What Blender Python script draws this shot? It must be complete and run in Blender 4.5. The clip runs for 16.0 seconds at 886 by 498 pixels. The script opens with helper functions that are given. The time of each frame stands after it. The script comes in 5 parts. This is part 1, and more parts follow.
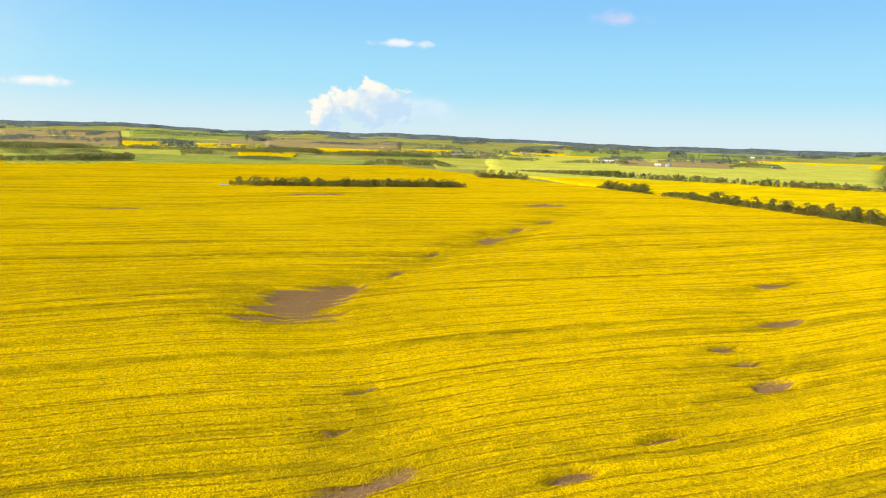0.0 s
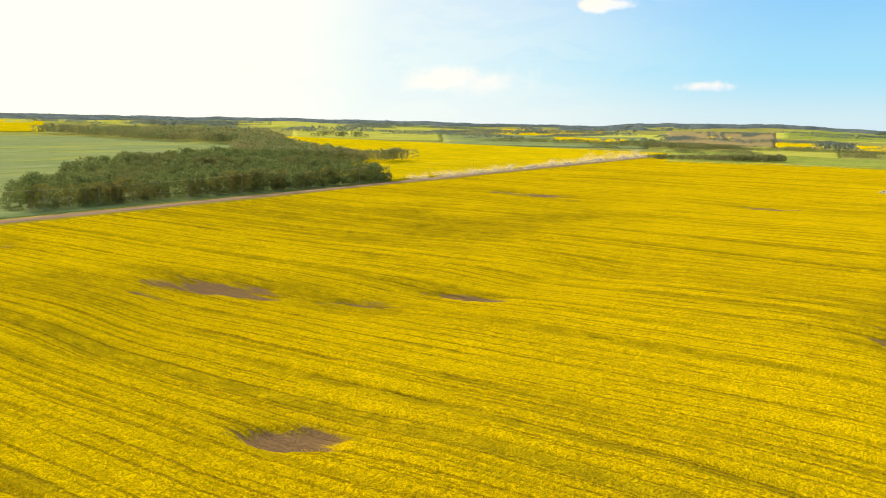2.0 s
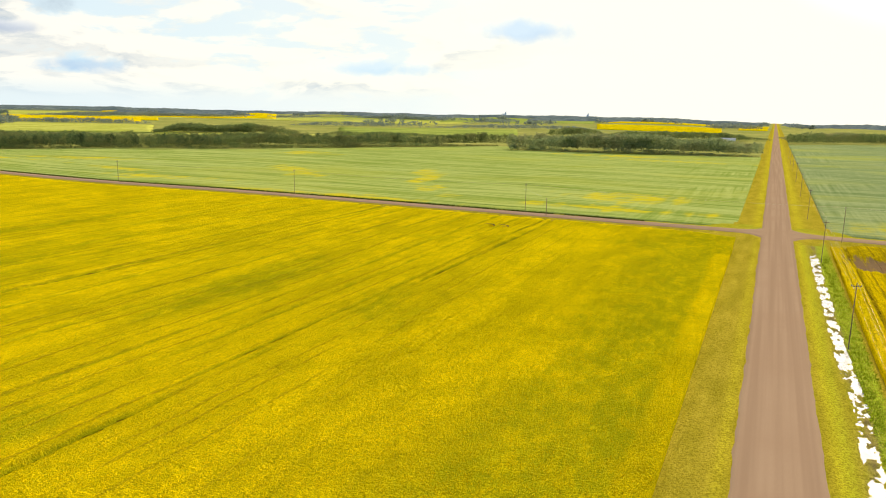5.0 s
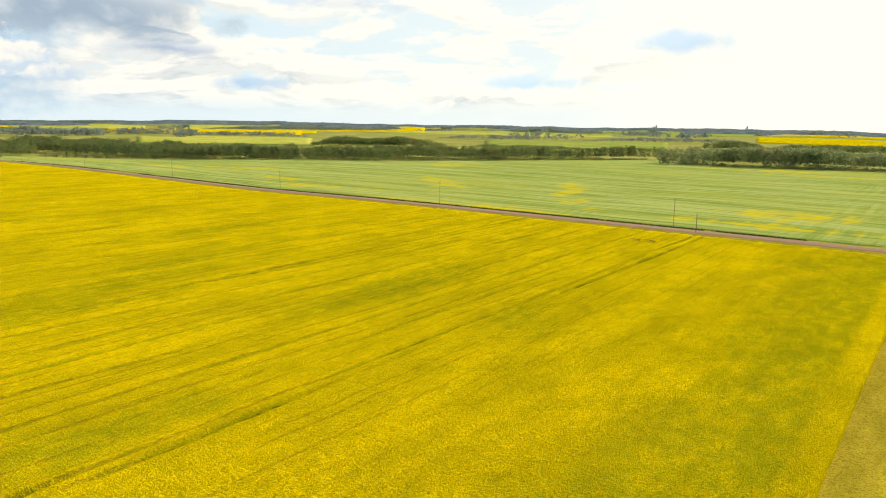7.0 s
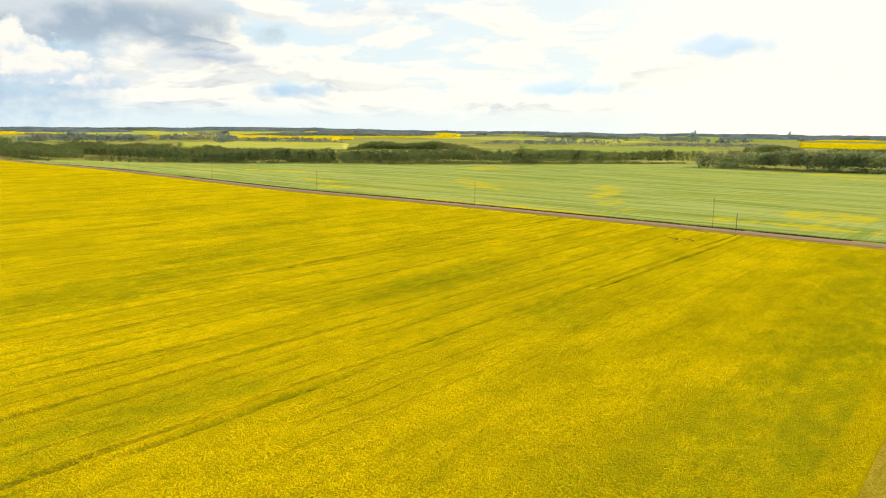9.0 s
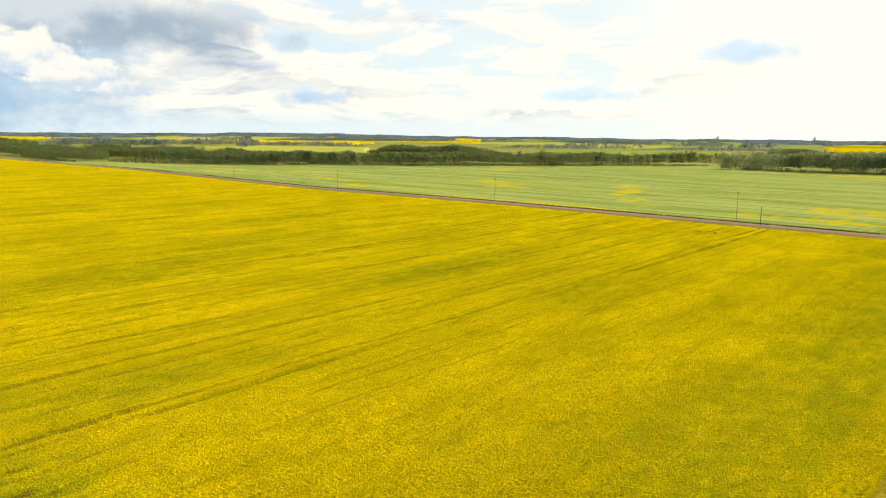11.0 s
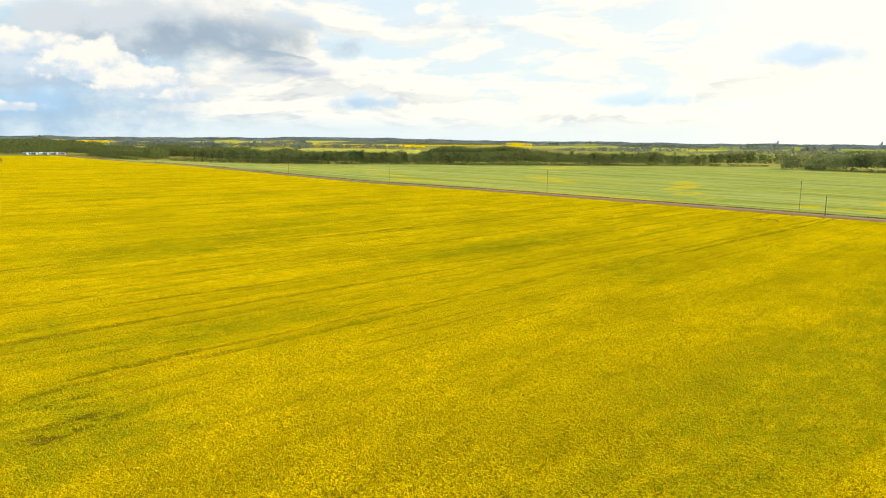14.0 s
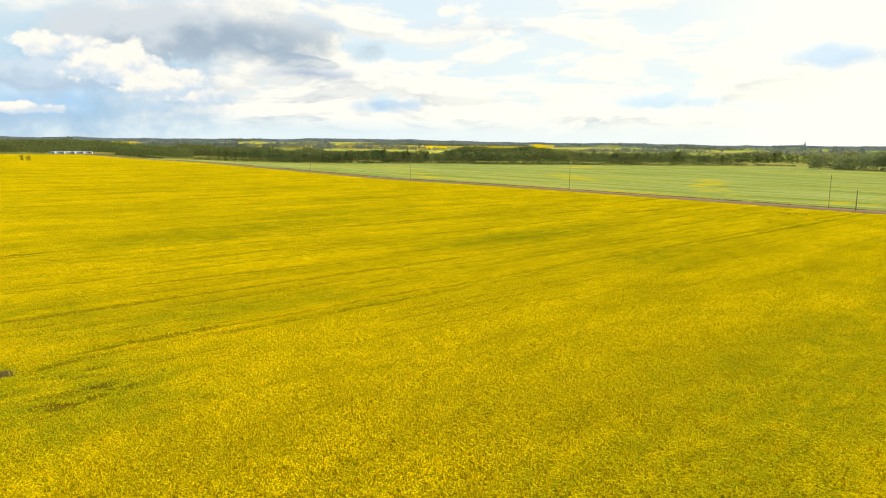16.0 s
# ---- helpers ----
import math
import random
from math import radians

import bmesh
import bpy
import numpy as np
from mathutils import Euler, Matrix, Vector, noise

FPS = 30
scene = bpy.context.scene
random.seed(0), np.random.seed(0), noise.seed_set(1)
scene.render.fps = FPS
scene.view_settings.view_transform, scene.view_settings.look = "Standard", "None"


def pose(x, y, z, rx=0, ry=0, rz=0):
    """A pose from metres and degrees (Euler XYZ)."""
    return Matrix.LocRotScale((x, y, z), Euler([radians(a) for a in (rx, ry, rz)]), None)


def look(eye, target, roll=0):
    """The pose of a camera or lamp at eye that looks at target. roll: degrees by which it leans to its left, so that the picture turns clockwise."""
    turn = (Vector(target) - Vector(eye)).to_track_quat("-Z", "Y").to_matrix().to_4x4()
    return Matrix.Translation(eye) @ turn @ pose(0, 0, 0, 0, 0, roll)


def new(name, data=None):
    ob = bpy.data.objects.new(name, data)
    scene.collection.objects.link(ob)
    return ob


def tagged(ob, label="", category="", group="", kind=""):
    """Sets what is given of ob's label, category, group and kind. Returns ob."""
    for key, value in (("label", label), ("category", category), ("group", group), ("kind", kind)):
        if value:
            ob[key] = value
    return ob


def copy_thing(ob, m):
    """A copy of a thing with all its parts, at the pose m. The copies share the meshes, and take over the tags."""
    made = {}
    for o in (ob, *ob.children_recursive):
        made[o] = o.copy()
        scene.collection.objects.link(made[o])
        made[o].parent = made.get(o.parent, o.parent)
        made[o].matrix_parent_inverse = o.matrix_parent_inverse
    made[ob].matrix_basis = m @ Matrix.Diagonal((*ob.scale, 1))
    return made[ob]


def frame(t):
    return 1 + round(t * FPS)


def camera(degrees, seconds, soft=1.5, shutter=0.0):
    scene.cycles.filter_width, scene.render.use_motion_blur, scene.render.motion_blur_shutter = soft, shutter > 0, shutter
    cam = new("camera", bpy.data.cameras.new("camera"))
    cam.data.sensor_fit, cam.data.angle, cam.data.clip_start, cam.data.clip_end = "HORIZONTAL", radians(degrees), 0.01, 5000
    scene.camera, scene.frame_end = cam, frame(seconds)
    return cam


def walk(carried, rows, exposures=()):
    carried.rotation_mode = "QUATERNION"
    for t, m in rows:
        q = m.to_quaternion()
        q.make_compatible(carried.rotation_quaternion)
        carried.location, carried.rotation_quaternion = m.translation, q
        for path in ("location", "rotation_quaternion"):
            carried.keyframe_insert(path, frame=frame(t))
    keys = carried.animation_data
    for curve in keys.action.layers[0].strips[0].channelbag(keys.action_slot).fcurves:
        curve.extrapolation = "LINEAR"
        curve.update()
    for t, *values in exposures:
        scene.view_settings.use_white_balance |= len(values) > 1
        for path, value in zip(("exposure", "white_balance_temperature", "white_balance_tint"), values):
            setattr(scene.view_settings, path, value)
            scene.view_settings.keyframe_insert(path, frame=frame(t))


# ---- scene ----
cam = camera(64.63, 16.0, soft=1.0)
PATH = [
    (0.0, pose(-6.254, -0.000, 34.650, 80.972, -1.752, -110.974)),
    (0.5, pose(-5.738, 0.130, 34.531, 80.693, -1.698, -104.469)),
    (1.0, pose(-5.421, 0.082, 34.363, 80.318, -1.634, -90.932)),
    (1.5, pose(-5.202, 0.108, 34.188, 79.951, -1.575, -76.320)),
    (2.0, pose(-5.007, 0.316, 34.037, 79.643, -1.509, -61.428)),
    (2.5, pose(-4.832, 0.672, 33.894, 79.349, -1.457, -46.293)),
    (3.0, pose(-4.699, 0.872, 33.761, 79.133, -1.453, -31.261)),
    (3.5, pose(-4.630, 0.922, 33.587, 78.970, -1.392, -15.953)),
    (4.0, pose(-4.433, 1.396, 33.579, 78.856, -1.272, -0.682)),
    (4.5, pose(-4.183, 1.647, 33.617, 78.855, -1.120, 14.016)),
    (5.0, pose(-3.972, 1.594, 33.669, 78.901, -0.978, 25.038)),
    (7.5, pose(-2.971, 0.130, 33.271, 79.911, -0.739, 37.249)),
    (8.0, pose(-2.854, -0.014, 32.742, 80.040, -0.678, 37.978)),
    (8.5, pose(-2.807, -0.020, 31.982, 80.179, -0.646, 38.649)),
    (9.0, pose(-2.799, 0.028, 31.042, 80.274, -0.610, 39.593)),
    (11.5, pose(-2.729, 0.034, 25.704, 80.863, -0.608, 41.526)),
    (12.0, pose(-2.684, -0.027, 24.649, 80.939, -0.613, 42.157)),
    (12.5, pose(-2.647, -0.154, 23.659, 81.003, -0.623, 43.350)),
    (13.0, pose(-2.722, -0.342, 22.759, 81.098, -0.621, 44.002)),
    (13.5, pose(-2.823, -0.497, 21.914, 81.125, -0.622, 44.562)),
    (14.0, pose(-2.869, -0.484, 21.176, 81.155, -0.631, 45.332)),
    (14.5, pose(-2.983, -0.347, 20.491, 81.195, -0.636, 45.841)),
    (15.0, pose(-3.102, -0.094, 19.822, 81.232, -0.628, 46.313)),
    (15.5, pose(-3.306, 0.145, 19.172, 81.268, -0.638, 46.704)),
    (16.0, pose(-3.515, 0.361, 18.495, 81.293, -0.676, 47.106)),
]
walk(cam, PATH)

# ---------------------------------------------------------------- sky and sun
SUN_AZ, SUN_EL = 14.0, 30.0      # degrees east of the road's heading, and up
SUN_DIR = Vector((math.sin(radians(SUN_AZ)) * math.cos(radians(SUN_EL)),
                  math.cos(radians(SUN_AZ)) * math.cos(radians(SUN_EL)), math.sin(radians(SUN_EL))))
scene.view_settings.exposure = 0.0


class Nodes:
    """A small wrapper to write node trees as expressions."""

    def __init__(self, tree):
        self.tree = tree
        tree.nodes.clear()

    def add(self, kind, **settings):
        n = self.tree.nodes.new(kind)
        for key, value in settings.items():
            setattr(n, key, value)
        return n

    def link(self, a, b):
        self.tree.links.new(a, b)

    def put(self, socket, value):
        if isinstance(value, bpy.types.NodeSocket):
            self.link(value, socket)
        elif value is not None:
            socket.default_value = value

    def math(self, op, a, b=None, c=None, clamp=False):
        n = self.add("ShaderNodeMath", operation=op, use_clamp=clamp)
        for i, v in enumerate((a, b, c)):
            self.put(n.inputs[i], v)
        return n.outputs[0]

    def mapr(self, v, a, b, c=0.0, d=1.0, smooth=True):
        n = self.add("ShaderNodeMapRange", interpolation_type="SMOOTHSTEP" if smooth else "LINEAR")
        self.put(n.inputs[0], v)
        for i, q in enumerate((a, b, c, d)):
            n.inputs[i + 1].default_value = q
        return n.outputs[0]

    def mix(self, f, a, b, blend="MIX"):
        n = self.add("ShaderNodeMix", data_type="RGBA", blend_type=blend)
        self.put(n.inputs[0], f)
        for s, v in ((n.inputs[6], a), (n.inputs[7], b)):
            self.put(s, (*v, 1.0) if isinstance(v, tuple) and len(v) == 3 else v)
        return n.outputs[2]

    def scaled(self, vec, s):
        n = self.add("ShaderNodeVectorMath", operation="MULTIPLY")
        self.put(n.inputs[0], vec)
        n.inputs[1].default_value = s
        return n.outputs[0]

    def noise(self, vec, scale, detail=3.0, rough=0.55, warp=0.0):
        n = self.add("ShaderNodeTexNoise")
        self.put(n.inputs["Vector"], vec)
        n.inputs["Scale"].default_value = scale
        n.inputs["Detail"].default_value = detail
        n.inputs["Roughness"].default_value = rough
        n.inputs["Distortion"].default_value = warp
        return n.outputs["Fac"]

    def position(self):
        return self.add("ShaderNodeNewGeometry").outputs["Position"]

    def attr(self, name):
        return self.add("ShaderNodeAttribute", attribute_name=name).outputs["Fac"]


def make_world():
    world = bpy.data.worlds.new("sky")
    scene.world = world
    world.use_nodes = True
    k = Nodes(world.node_tree)
    out = k.add("ShaderNodeOutputWorld")
    bg = k.add("ShaderNodeBackground")
    k.link(bg.outputs[0], out.inputs[0])
    sky = k.add("ShaderNodeTexSky", sky_type="NISHITA", sun_disc=False, sun_elevation=radians(SUN_EL),
                sun_rotation=radians(SUN_AZ), air_density=1.0, dust_density=0.6, ozone_density=2.0)
    way = k.add("ShaderNodeTexCoord").outputs["Generated"]
    sep = k.add("ShaderNodeSeparateXYZ")
    k.link(way, sep.inputs[0])
    x, y, z = sep.outputs
    az = k.math("DEGREES", k.math("ARCTAN2", x, y))
    el = k.math("DEGREES", k.math("ARCSINE", z))
    clear = k.mix(1.0, sky.outputs[0], (0.115, 0.115, 0.115), "MULTIPLY")
    # the blue of the clear evening sky, paler towards the horizon
    blue = k.mix(k.mapr(el, 0.0, 4.5), (0.70, 0.88, 0.95), (0.40, 0.79, 1.0))
    blue = k.mix(k.mapr(el, 3.0, 12.0), blue, (0.25, 0.60, 1.0))
    clear = k.mix(k.mapr(el, 40.0, 14.0, 0.15, 0.92), clear, blue)
    clear = k.mix(k.math("MULTIPLY", k.math("MULTIPLY", k.mapr(az, 84.0, 40.0), k.mapr(az, -170.0, -110.0)), k.mapr(el, 30.0, 14.0, 0.0, 0.75)), clear, (0.86, 0.95, 0.97))
    # thin bright cloud and glare round the sun
    dot = k.add("ShaderNodeVectorMath", operation="DOT_PRODUCT")
    k.link(way, dot.inputs[0])
    dot.inputs[1].default_value = (math.sin(radians(SUN_AZ)), math.cos(radians(SUN_AZ)), 0.25)
    glare = k.mapr(dot.outputs["Value"], 0.28, 0.76)
    # layered cloud, as on a level sheet high above
    low = k.math("MAXIMUM", z, 0.0)
    flat = k.add("ShaderNodeCombineXYZ")
    k.put(flat.inputs[0], k.math("MULTIPLY", az, 0.075))
    k.put(flat.inputs[1], k.math("MULTIPLY", el, 0.24))
    k.put(flat.inputs[2], 3.7)
    form = k.noise(flat.outputs[0], 1.25, 7.0, 0.56, 0.35)
    fine = k.noise(flat.outputs[0], 4.0, 6.0, 0.6, 0.2)
    west = k.math("MULTIPLY", k.mapr(az, 60.0, 26.0), k.mapr(az, -175.0, -120.0))
    body = k.math("ADD", k.math("MULTIPLY", form, 0.8), k.math("MULTIPLY", fine, 0.2))
    body = k.math("ADD", body, k.mapr(az, -35.0, -62.0, 0.0, 0.045))
    sheet = k.math("MULTIPLY", k.mapr(body, 0.44, 0.53), k.mapr(el, 0.3, 2.5))
    sheet = k.math("MULTIPLY", sheet, west)
    # undersides: the same form, looked up a little higher, hides the light
    raised = k.add("ShaderNodeCombineXYZ")
    k.put(raised.inputs[0], k.math("MULTIPLY", az, 0.075))
    k.put(raised.inputs[1], k.math("MULTIPLY", k.math("ADD", el, 0.9), 0.24))
    k.put(raised.inputs[2], 3.7)
    above = k.noise(raised.outputs[0], 1.25, 7.0, 0.56, 0.35)
    lit = k.mapr(k.math("SUBTRACT", form, above), -0.06, 0.05)
    thick = k.mapr(body, 0.5, 0.66)
    shade = k.math("MULTIPLY", k.math("SUBTRACT", 1.0, lit), k.math("ADD", k.math("MULTIPLY", thick, 0.7), 0.3))
    cloud = k.mix(shade, (1.05, 1.02, 0.92), (0.42, 0.53, 0.64))
    col = k.mix(sheet, clear, cloud)

    def heap(colour, a0, e0, ra, re, scale, thr, soft, tint, dark, seed, turned=0.0):
        """One cloud of its own: a ragged heap about a bearing and a height."""
        dx = k.math("DIVIDE", k.math("SUBTRACT", az, a0), ra)
        dy = k.math("DIVIDE", k.math("SUBTRACT", el, e0), re)
        d = k.math("SQRT", k.math("ADD", k.math("MULTIPLY", dx, dx), k.math("MULTIPLY", dy, dy)))
        v = k.add("ShaderNodeCombineXYZ")
        k.put(v.inputs[0], k.math("MULTIPLY", az, 1.0))
        k.put(v.inputs[1], k.math("MULTIPLY", el, 1.3))
        k.put(v.inputs[2], seed)
        n = k.noise(v.outputs[0], scale, 6.0, 0.55)
        f = k.math("SUBTRACT", k.math("ADD", k.math("MULTIPLY", n, 1.6), 0.2), d)
        m = k.mapr(f, thr, thr + soft)
        light = k.mapr(k.math("ADD", k.math("SUBTRACT", dy, k.math("MULTIPLY", dx, 0.6)),
                              k.math("MULTIPLY", k.math("SUBTRACT", n, 0.5), 3.0)), turned - 0.6, turned + 0.55)
        return k.mix(m, colour, k.mix(light, dark, tint))

    white, under = (1.0, 0.97, 0.88), (0.58, 0.77, 0.94)
    col = heap(col, 107.5, 2.0, 5.5, 1.9, 0.4, 0.1, 0.7, (0.74, 0.88, 0.98), (0.66, 0.84, 0.97), 16.0)
    col = heap(col, 105.0, 2.4, 4.4, 2.4, 0.6, 0.2, 0.18, white, under, 1.0, 0.2)
    col = heap(col, 101.6, 1.6, 1.8, 2.4, 0.8, 0.25, 0.2, white, under, 5.0)
    col = heap(col, 107.2, 7.2, 4.0, 0.55, 0.5, 0.3, 0.6, (0.9, 0.93, 0.98), (0.8, 0.9, 1.0), 2.0)
    col = heap(col, 124.3, 9.2, 4.2, 1.1, 0.4, 0.35, 0.9, (0.75, 0.68, 0.92), (0.7, 0.7, 0.95), 3.0)
    col = heap(col, 81.5, 3.0, 3.6, 0.75, 0.5, 0.35, 0.5, (1.0, 0.97, 0.93), (0.8, 0.9, 0.98), 4.0)
    col = heap(col, 63.0, 3.2, 7.0, 1.6, 0.4, 0.1, 0.8, (1.0, 0.98, 0.92), (0.80, 0.91, 0.97), 17.0)
    col = heap(col, 73.8, 9.0, 4.6, 0.9, 0.4, 0.3, 0.4, white, (0.9, 0.95, 1.0), 6.0)
    col = heap(col, -78.0, 4.5, 12.0, 5.0, 0.3, -0.45, 0.9, (0.60, 0.78, 0.89), (0.42, 0.61, 0.79), 15.0)
    col = heap(col, -66.0, 7.9, 14.0, 2.6, 0.28, -0.1, 0.7, (0.70, 0.76, 0.80), (0.40, 0.50, 0.60), 8.0)
    col = heap(col, -58.0, 5.2, 6.0, 0.7, 0.3, 0.1, 0.7, (0.80, 0.84, 0.88), (0.46, 0.55, 0.70), 9.0)
    col = heap(col, -52.0, 2.9, 5.5, 1.0, 0.35, 0.1, 0.6, (0.62, 0.84, 0.98), (0.46, 0.66, 0.88), 10.0)
    col = heap(col, -77.0, 2.9, 8.0, 1.5, 0.35, 0.0, 0.6, (0.64, 0.82, 0.95), (0.46, 0.68, 0.90), 14.0)
    col = heap(col, -44.5, 8.9, 7.0, 0.9, 0.3, 0.1, 0.8, (0.72, 0.80, 0.90), (0.56, 0.66, 0.82), 11.0)
    col = heap(col, -77.0, 4.2, 7.0, 1.5, 0.4, 0.0, 0.5, (0.68, 0.79, 0.88), (0.50, 0.64, 0.78), 25.0)
    for a0, e0, ra, re, seed in ((-75.2, 6.3, 3.4, 1.0, 7.0), (-66.0, 3.3, 2.6, 0.8, 23.0), (-71.4, 5.2, 3.8, 1.7, 22.0), (-68.4, 4.1, 3.4, 1.3, 21.0), (-78.0, 2.0, 3.4, 0.5, 24.0)):
        col = heap(col, a0, e0, ra, re, 0.7, -0.05, 0.35, (1.02, 0.99, 0.90), (0.66, 0.77, 0.87), seed, -0.1)
    veil = k.math("MULTIPLY", glare, k.math("ADD", k.math("MULTIPLY", sheet, 0.5), 0.42))
    veil = k.math("MULTIPLY", veil, k.math("SUBTRACT", 1.0, k.math("MULTIPLY", shade, 0.6)))
    veil = k.math("MAXIMUM", veil, k.mapr(dot.outputs["Value"], 0.62, 0.95))
    col = k.mix(veil, col, (1.12, 1.09, 0.93))
    col = heap(col, -30.5, 3.2, 8.0, 1.0, 0.35, 0.15, 0.8, (0.78, 0.93, 1.0), (0.66, 0.86, 0.98), 12.0)
    col = heap(col, -18.5, 6.2, 7.0, 1.3, 0.3, 0.15, 0.8, (0.74, 0.89, 1.0), (0.64, 0.80, 0.95), 13.0)
    near = k.add("ShaderNodeVectorMath", operation="DOT_PRODUCT")
    k.link(way, near.inputs[0])
    near.inputs[1].default_value = SUN_DIR
    col = k.mix(k.mapr(near.outputs["Value"], 0.90, 1.0), col, (7.0, 6.3, 5.0))
    k.put(bg.inputs[0], col)
    bg.inputs[1].default_value = 1.0


make_world()
sun = new("sun", bpy.data.lights.new("sun", "SUN"))
sun.data.energy, sun.data.angle, sun.data.color = 3.7, radians(0.6), (1.0, 0.86, 0.64)
sun.matrix_basis = look((0, 0, 300), Vector((0, 0, 300)) - SUN_DIR)


# ---------------------------------------------------------------- materials
def material(name):
    m = bpy.data.materials.new(name)
    m.use_nodes = True
    k = Nodes(m.node_tree)
    out = k.add("ShaderNodeOutputMaterial")
    p = k.add("ShaderNodeBsdfPrincipled")
    k.link(p.outputs[0], out.inputs[0])
    p.inputs["Specular IOR Level"].default_value = 0.0
    p.inputs["Roughness"].default_value = 0.9
    return m, k, p, out


def bump(k, p, height, strength, distance):
    b = k.add("ShaderNodeBump")
    b.inputs["Strength"].default_value = strength
    b.inputs["Distance"].default_value = distance
    k.put(b.inputs["Height"], height)
    k.link(b.outputs[0], p.inputs["Normal"])


def leafy(k, p, out, share):
    """Let part of the light through, as petals and leaves do."""
    t = k.add("ShaderNodeBsdfTranslucent")
    m = k.add("ShaderNodeMixShader")
    m.inputs[0].default_value = share
    src = p.inputs["Base Color"].links[0].from_socket
    k.link(src, t.inputs[0])
    k.link(p.outputs[0], m.inputs[1])
    k.link(t.outputs[0], m.inputs[2])
    k.link(m.outputs[0], out.inputs[0])


def canola_material(name, yellow=(0.80, 0.55, 0.001), green=(0.27, 0.25, 0.003), step=3.4, gaps=0.9, reach=(0.36, 0.52), gap_wide=0.12, streaks=0.0, mottle=0.0, grain=0.8, relief=0.9, clear_x=None, back=0.3, deep=(0.225, 0.24, 0.004), fine=1.0):
    """A flowering canola canopy: clumped heads, drilled rows with broken gaps, greener streaks along the rows, bare soil."""
    m, k, p, out = material(name)
    p.inputs["Diffuse Roughness"].default_value = back
    pos = k.position()
    speck = k.noise(pos, 4.2 * fine, 2.0, 0.6)
    tuft = k.noise(pos, 1.7 * fine, 3.0, 0.65)
    clump = k.noise(k.scaled(pos, (1.0, 0.6, 1.0)), 0.42, 4.0, 0.65)
    broad = k.noise(pos, 0.014, 3.0, 0.5)
    broken = k.mapr(k.noise(k.scaled(pos, (1.0, 0.45, 1.0)), 0.45, 5.0, 0.7), 0.36, 0.6, 0.55, 1.35)
    thin = k.attr("thin")
    thin = k.math("MAXIMUM", k.math("MULTIPLY", thin, broken), k.mapr(thin, 0.6, 0.9, 0.0, 0.95))
    bloom = k.mapr(speck, 0.36, 0.55, 1.0 - grain, 1.0)
    bloom = k.math("MULTIPLY", bloom, k.mapr(tuft, 0.34, 0.54, 1.0 - 0.75 * grain, 1.0))
    bloom = k.math("MULTIPLY", bloom, k.mapr(clump, 0.32, 0.56, 1.0 - 0.3 * grain, 1.0))
    bloom = k.math("MULTIPLY", bloom, k.mapr(broad, 0.32, 0.58, 0.82, 1.0))
    if streaks:
        long = k.noise(k.scaled(pos, (1.0, 0.22, 1.0)), 0.085, 5.0, 0.62, 0.25)
        bloom = k.math("MULTIPLY", bloom, k.mapr(long, 0.56, 0.42, 1.0, 1.0 - streaks))
    if mottle:
        patchy = k.noise(k.scaled(pos, (1.0, 0.55, 1.0)), 0.13, 6.0, 0.68, 0.4)
        bloom = k.math("MULTIPLY", bloom, k.mapr(patchy, 0.38, 0.56, 1.0 - mottle, 1.0))
    bloom = k.math("MULTIPLY", bloom, k.math("SUBTRACT", 1.0, thin), clamp=True)
    col = k.mix(bloom, k.mix(k.mapr(thin, 0.1, 0.45), green, deep), yellow)
    sep = k.add("ShaderNodeSeparateXYZ")
    k.link(pos, sep.inputs[0])
    u, v = sep.outputs[0], sep.outputs[1]
    u = k.math("ADD", u, k.math("MULTIPLY", k.noise(pos, 0.012, 2.0), 3.0))
    u = k.math("ADD", u, k.math("MULTIPLY", k.noise(pos, 0.11, 2.0), 0.7))

    def drills(step, lo, hi, wide, seed):
        """Rows unevenly set about a step, each with its own broken gaps."""
        t = k.math("ADD", k.math("DIVIDE", u, step), seed)
        row = k.math("FLOOR", t)
        chance = k.add("ShaderNodeTexWhiteNoise", noise_dimensions="1D")
        k.put(chance.inputs["W"], row)
        mid = k.math("ADD", k.math("MULTIPLY", chance.outputs["Value"], 0.5), 0.25)
        edge = k.math("ABSOLUTE", k.math("SUBTRACT", k.math("FRACT", t), mid))
        at = k.add("ShaderNodeCombineXYZ")
        k.put(at.inputs[0], k.math("MULTIPLY", row, 2.37))
        k.put(at.inputs[1], k.math("MULTIPLY", v, 0.03))
        k.put(at.inputs[2], seed)
        return k.math("MULTIPLY", k.mapr(edge, wide, wide * 0.25), k.mapr(k.noise(at.outputs[0], 1.0, 4.0, 0.65), lo, hi))

    gap = k.math("MAXIMUM", drills(step, reach[0], reach[1], gap_wide, 1.0), k.math("MULTIPLY", drills(step * 0.43, reach[0] + 0.06, reach[1] + 0.08, gap_wide * 1.7, 2.0), 0.75))
    gap = k.math("MULTIPLY", gap, k.mapr(k.noise(pos, 1.5, 3.0, 0.6), 0.34, 0.5, 0.2, 1.0))
    gap = k.math("MULTIPLY", gap, gaps)
    if clear_x:
        gap = k.math("MULTIPLY", gap, k.mapr(u, clear_x[0], clear_x[1], 0.1, 1.0))
    gap = k.math("MAXIMUM", gap, k.math("MULTIPLY", k.mapr(thin, 0.76, 0.95), k.mapr(speck, 0.3, 0.5, 0.35, 0.95)))
    # gap colour: brown stems and soil, with the furrow's shade painted in
    col = k.mix(gap, col, k.mix(tuft, (0.13, 0.075, 0.004), (0.27, 0.165, 0.014)))
    soil = k.mix(k.noise(pos, 1.6, 4.0, 0.6), (0.20, 0.12, 0.052), (0.33, 0.205, 0.098))
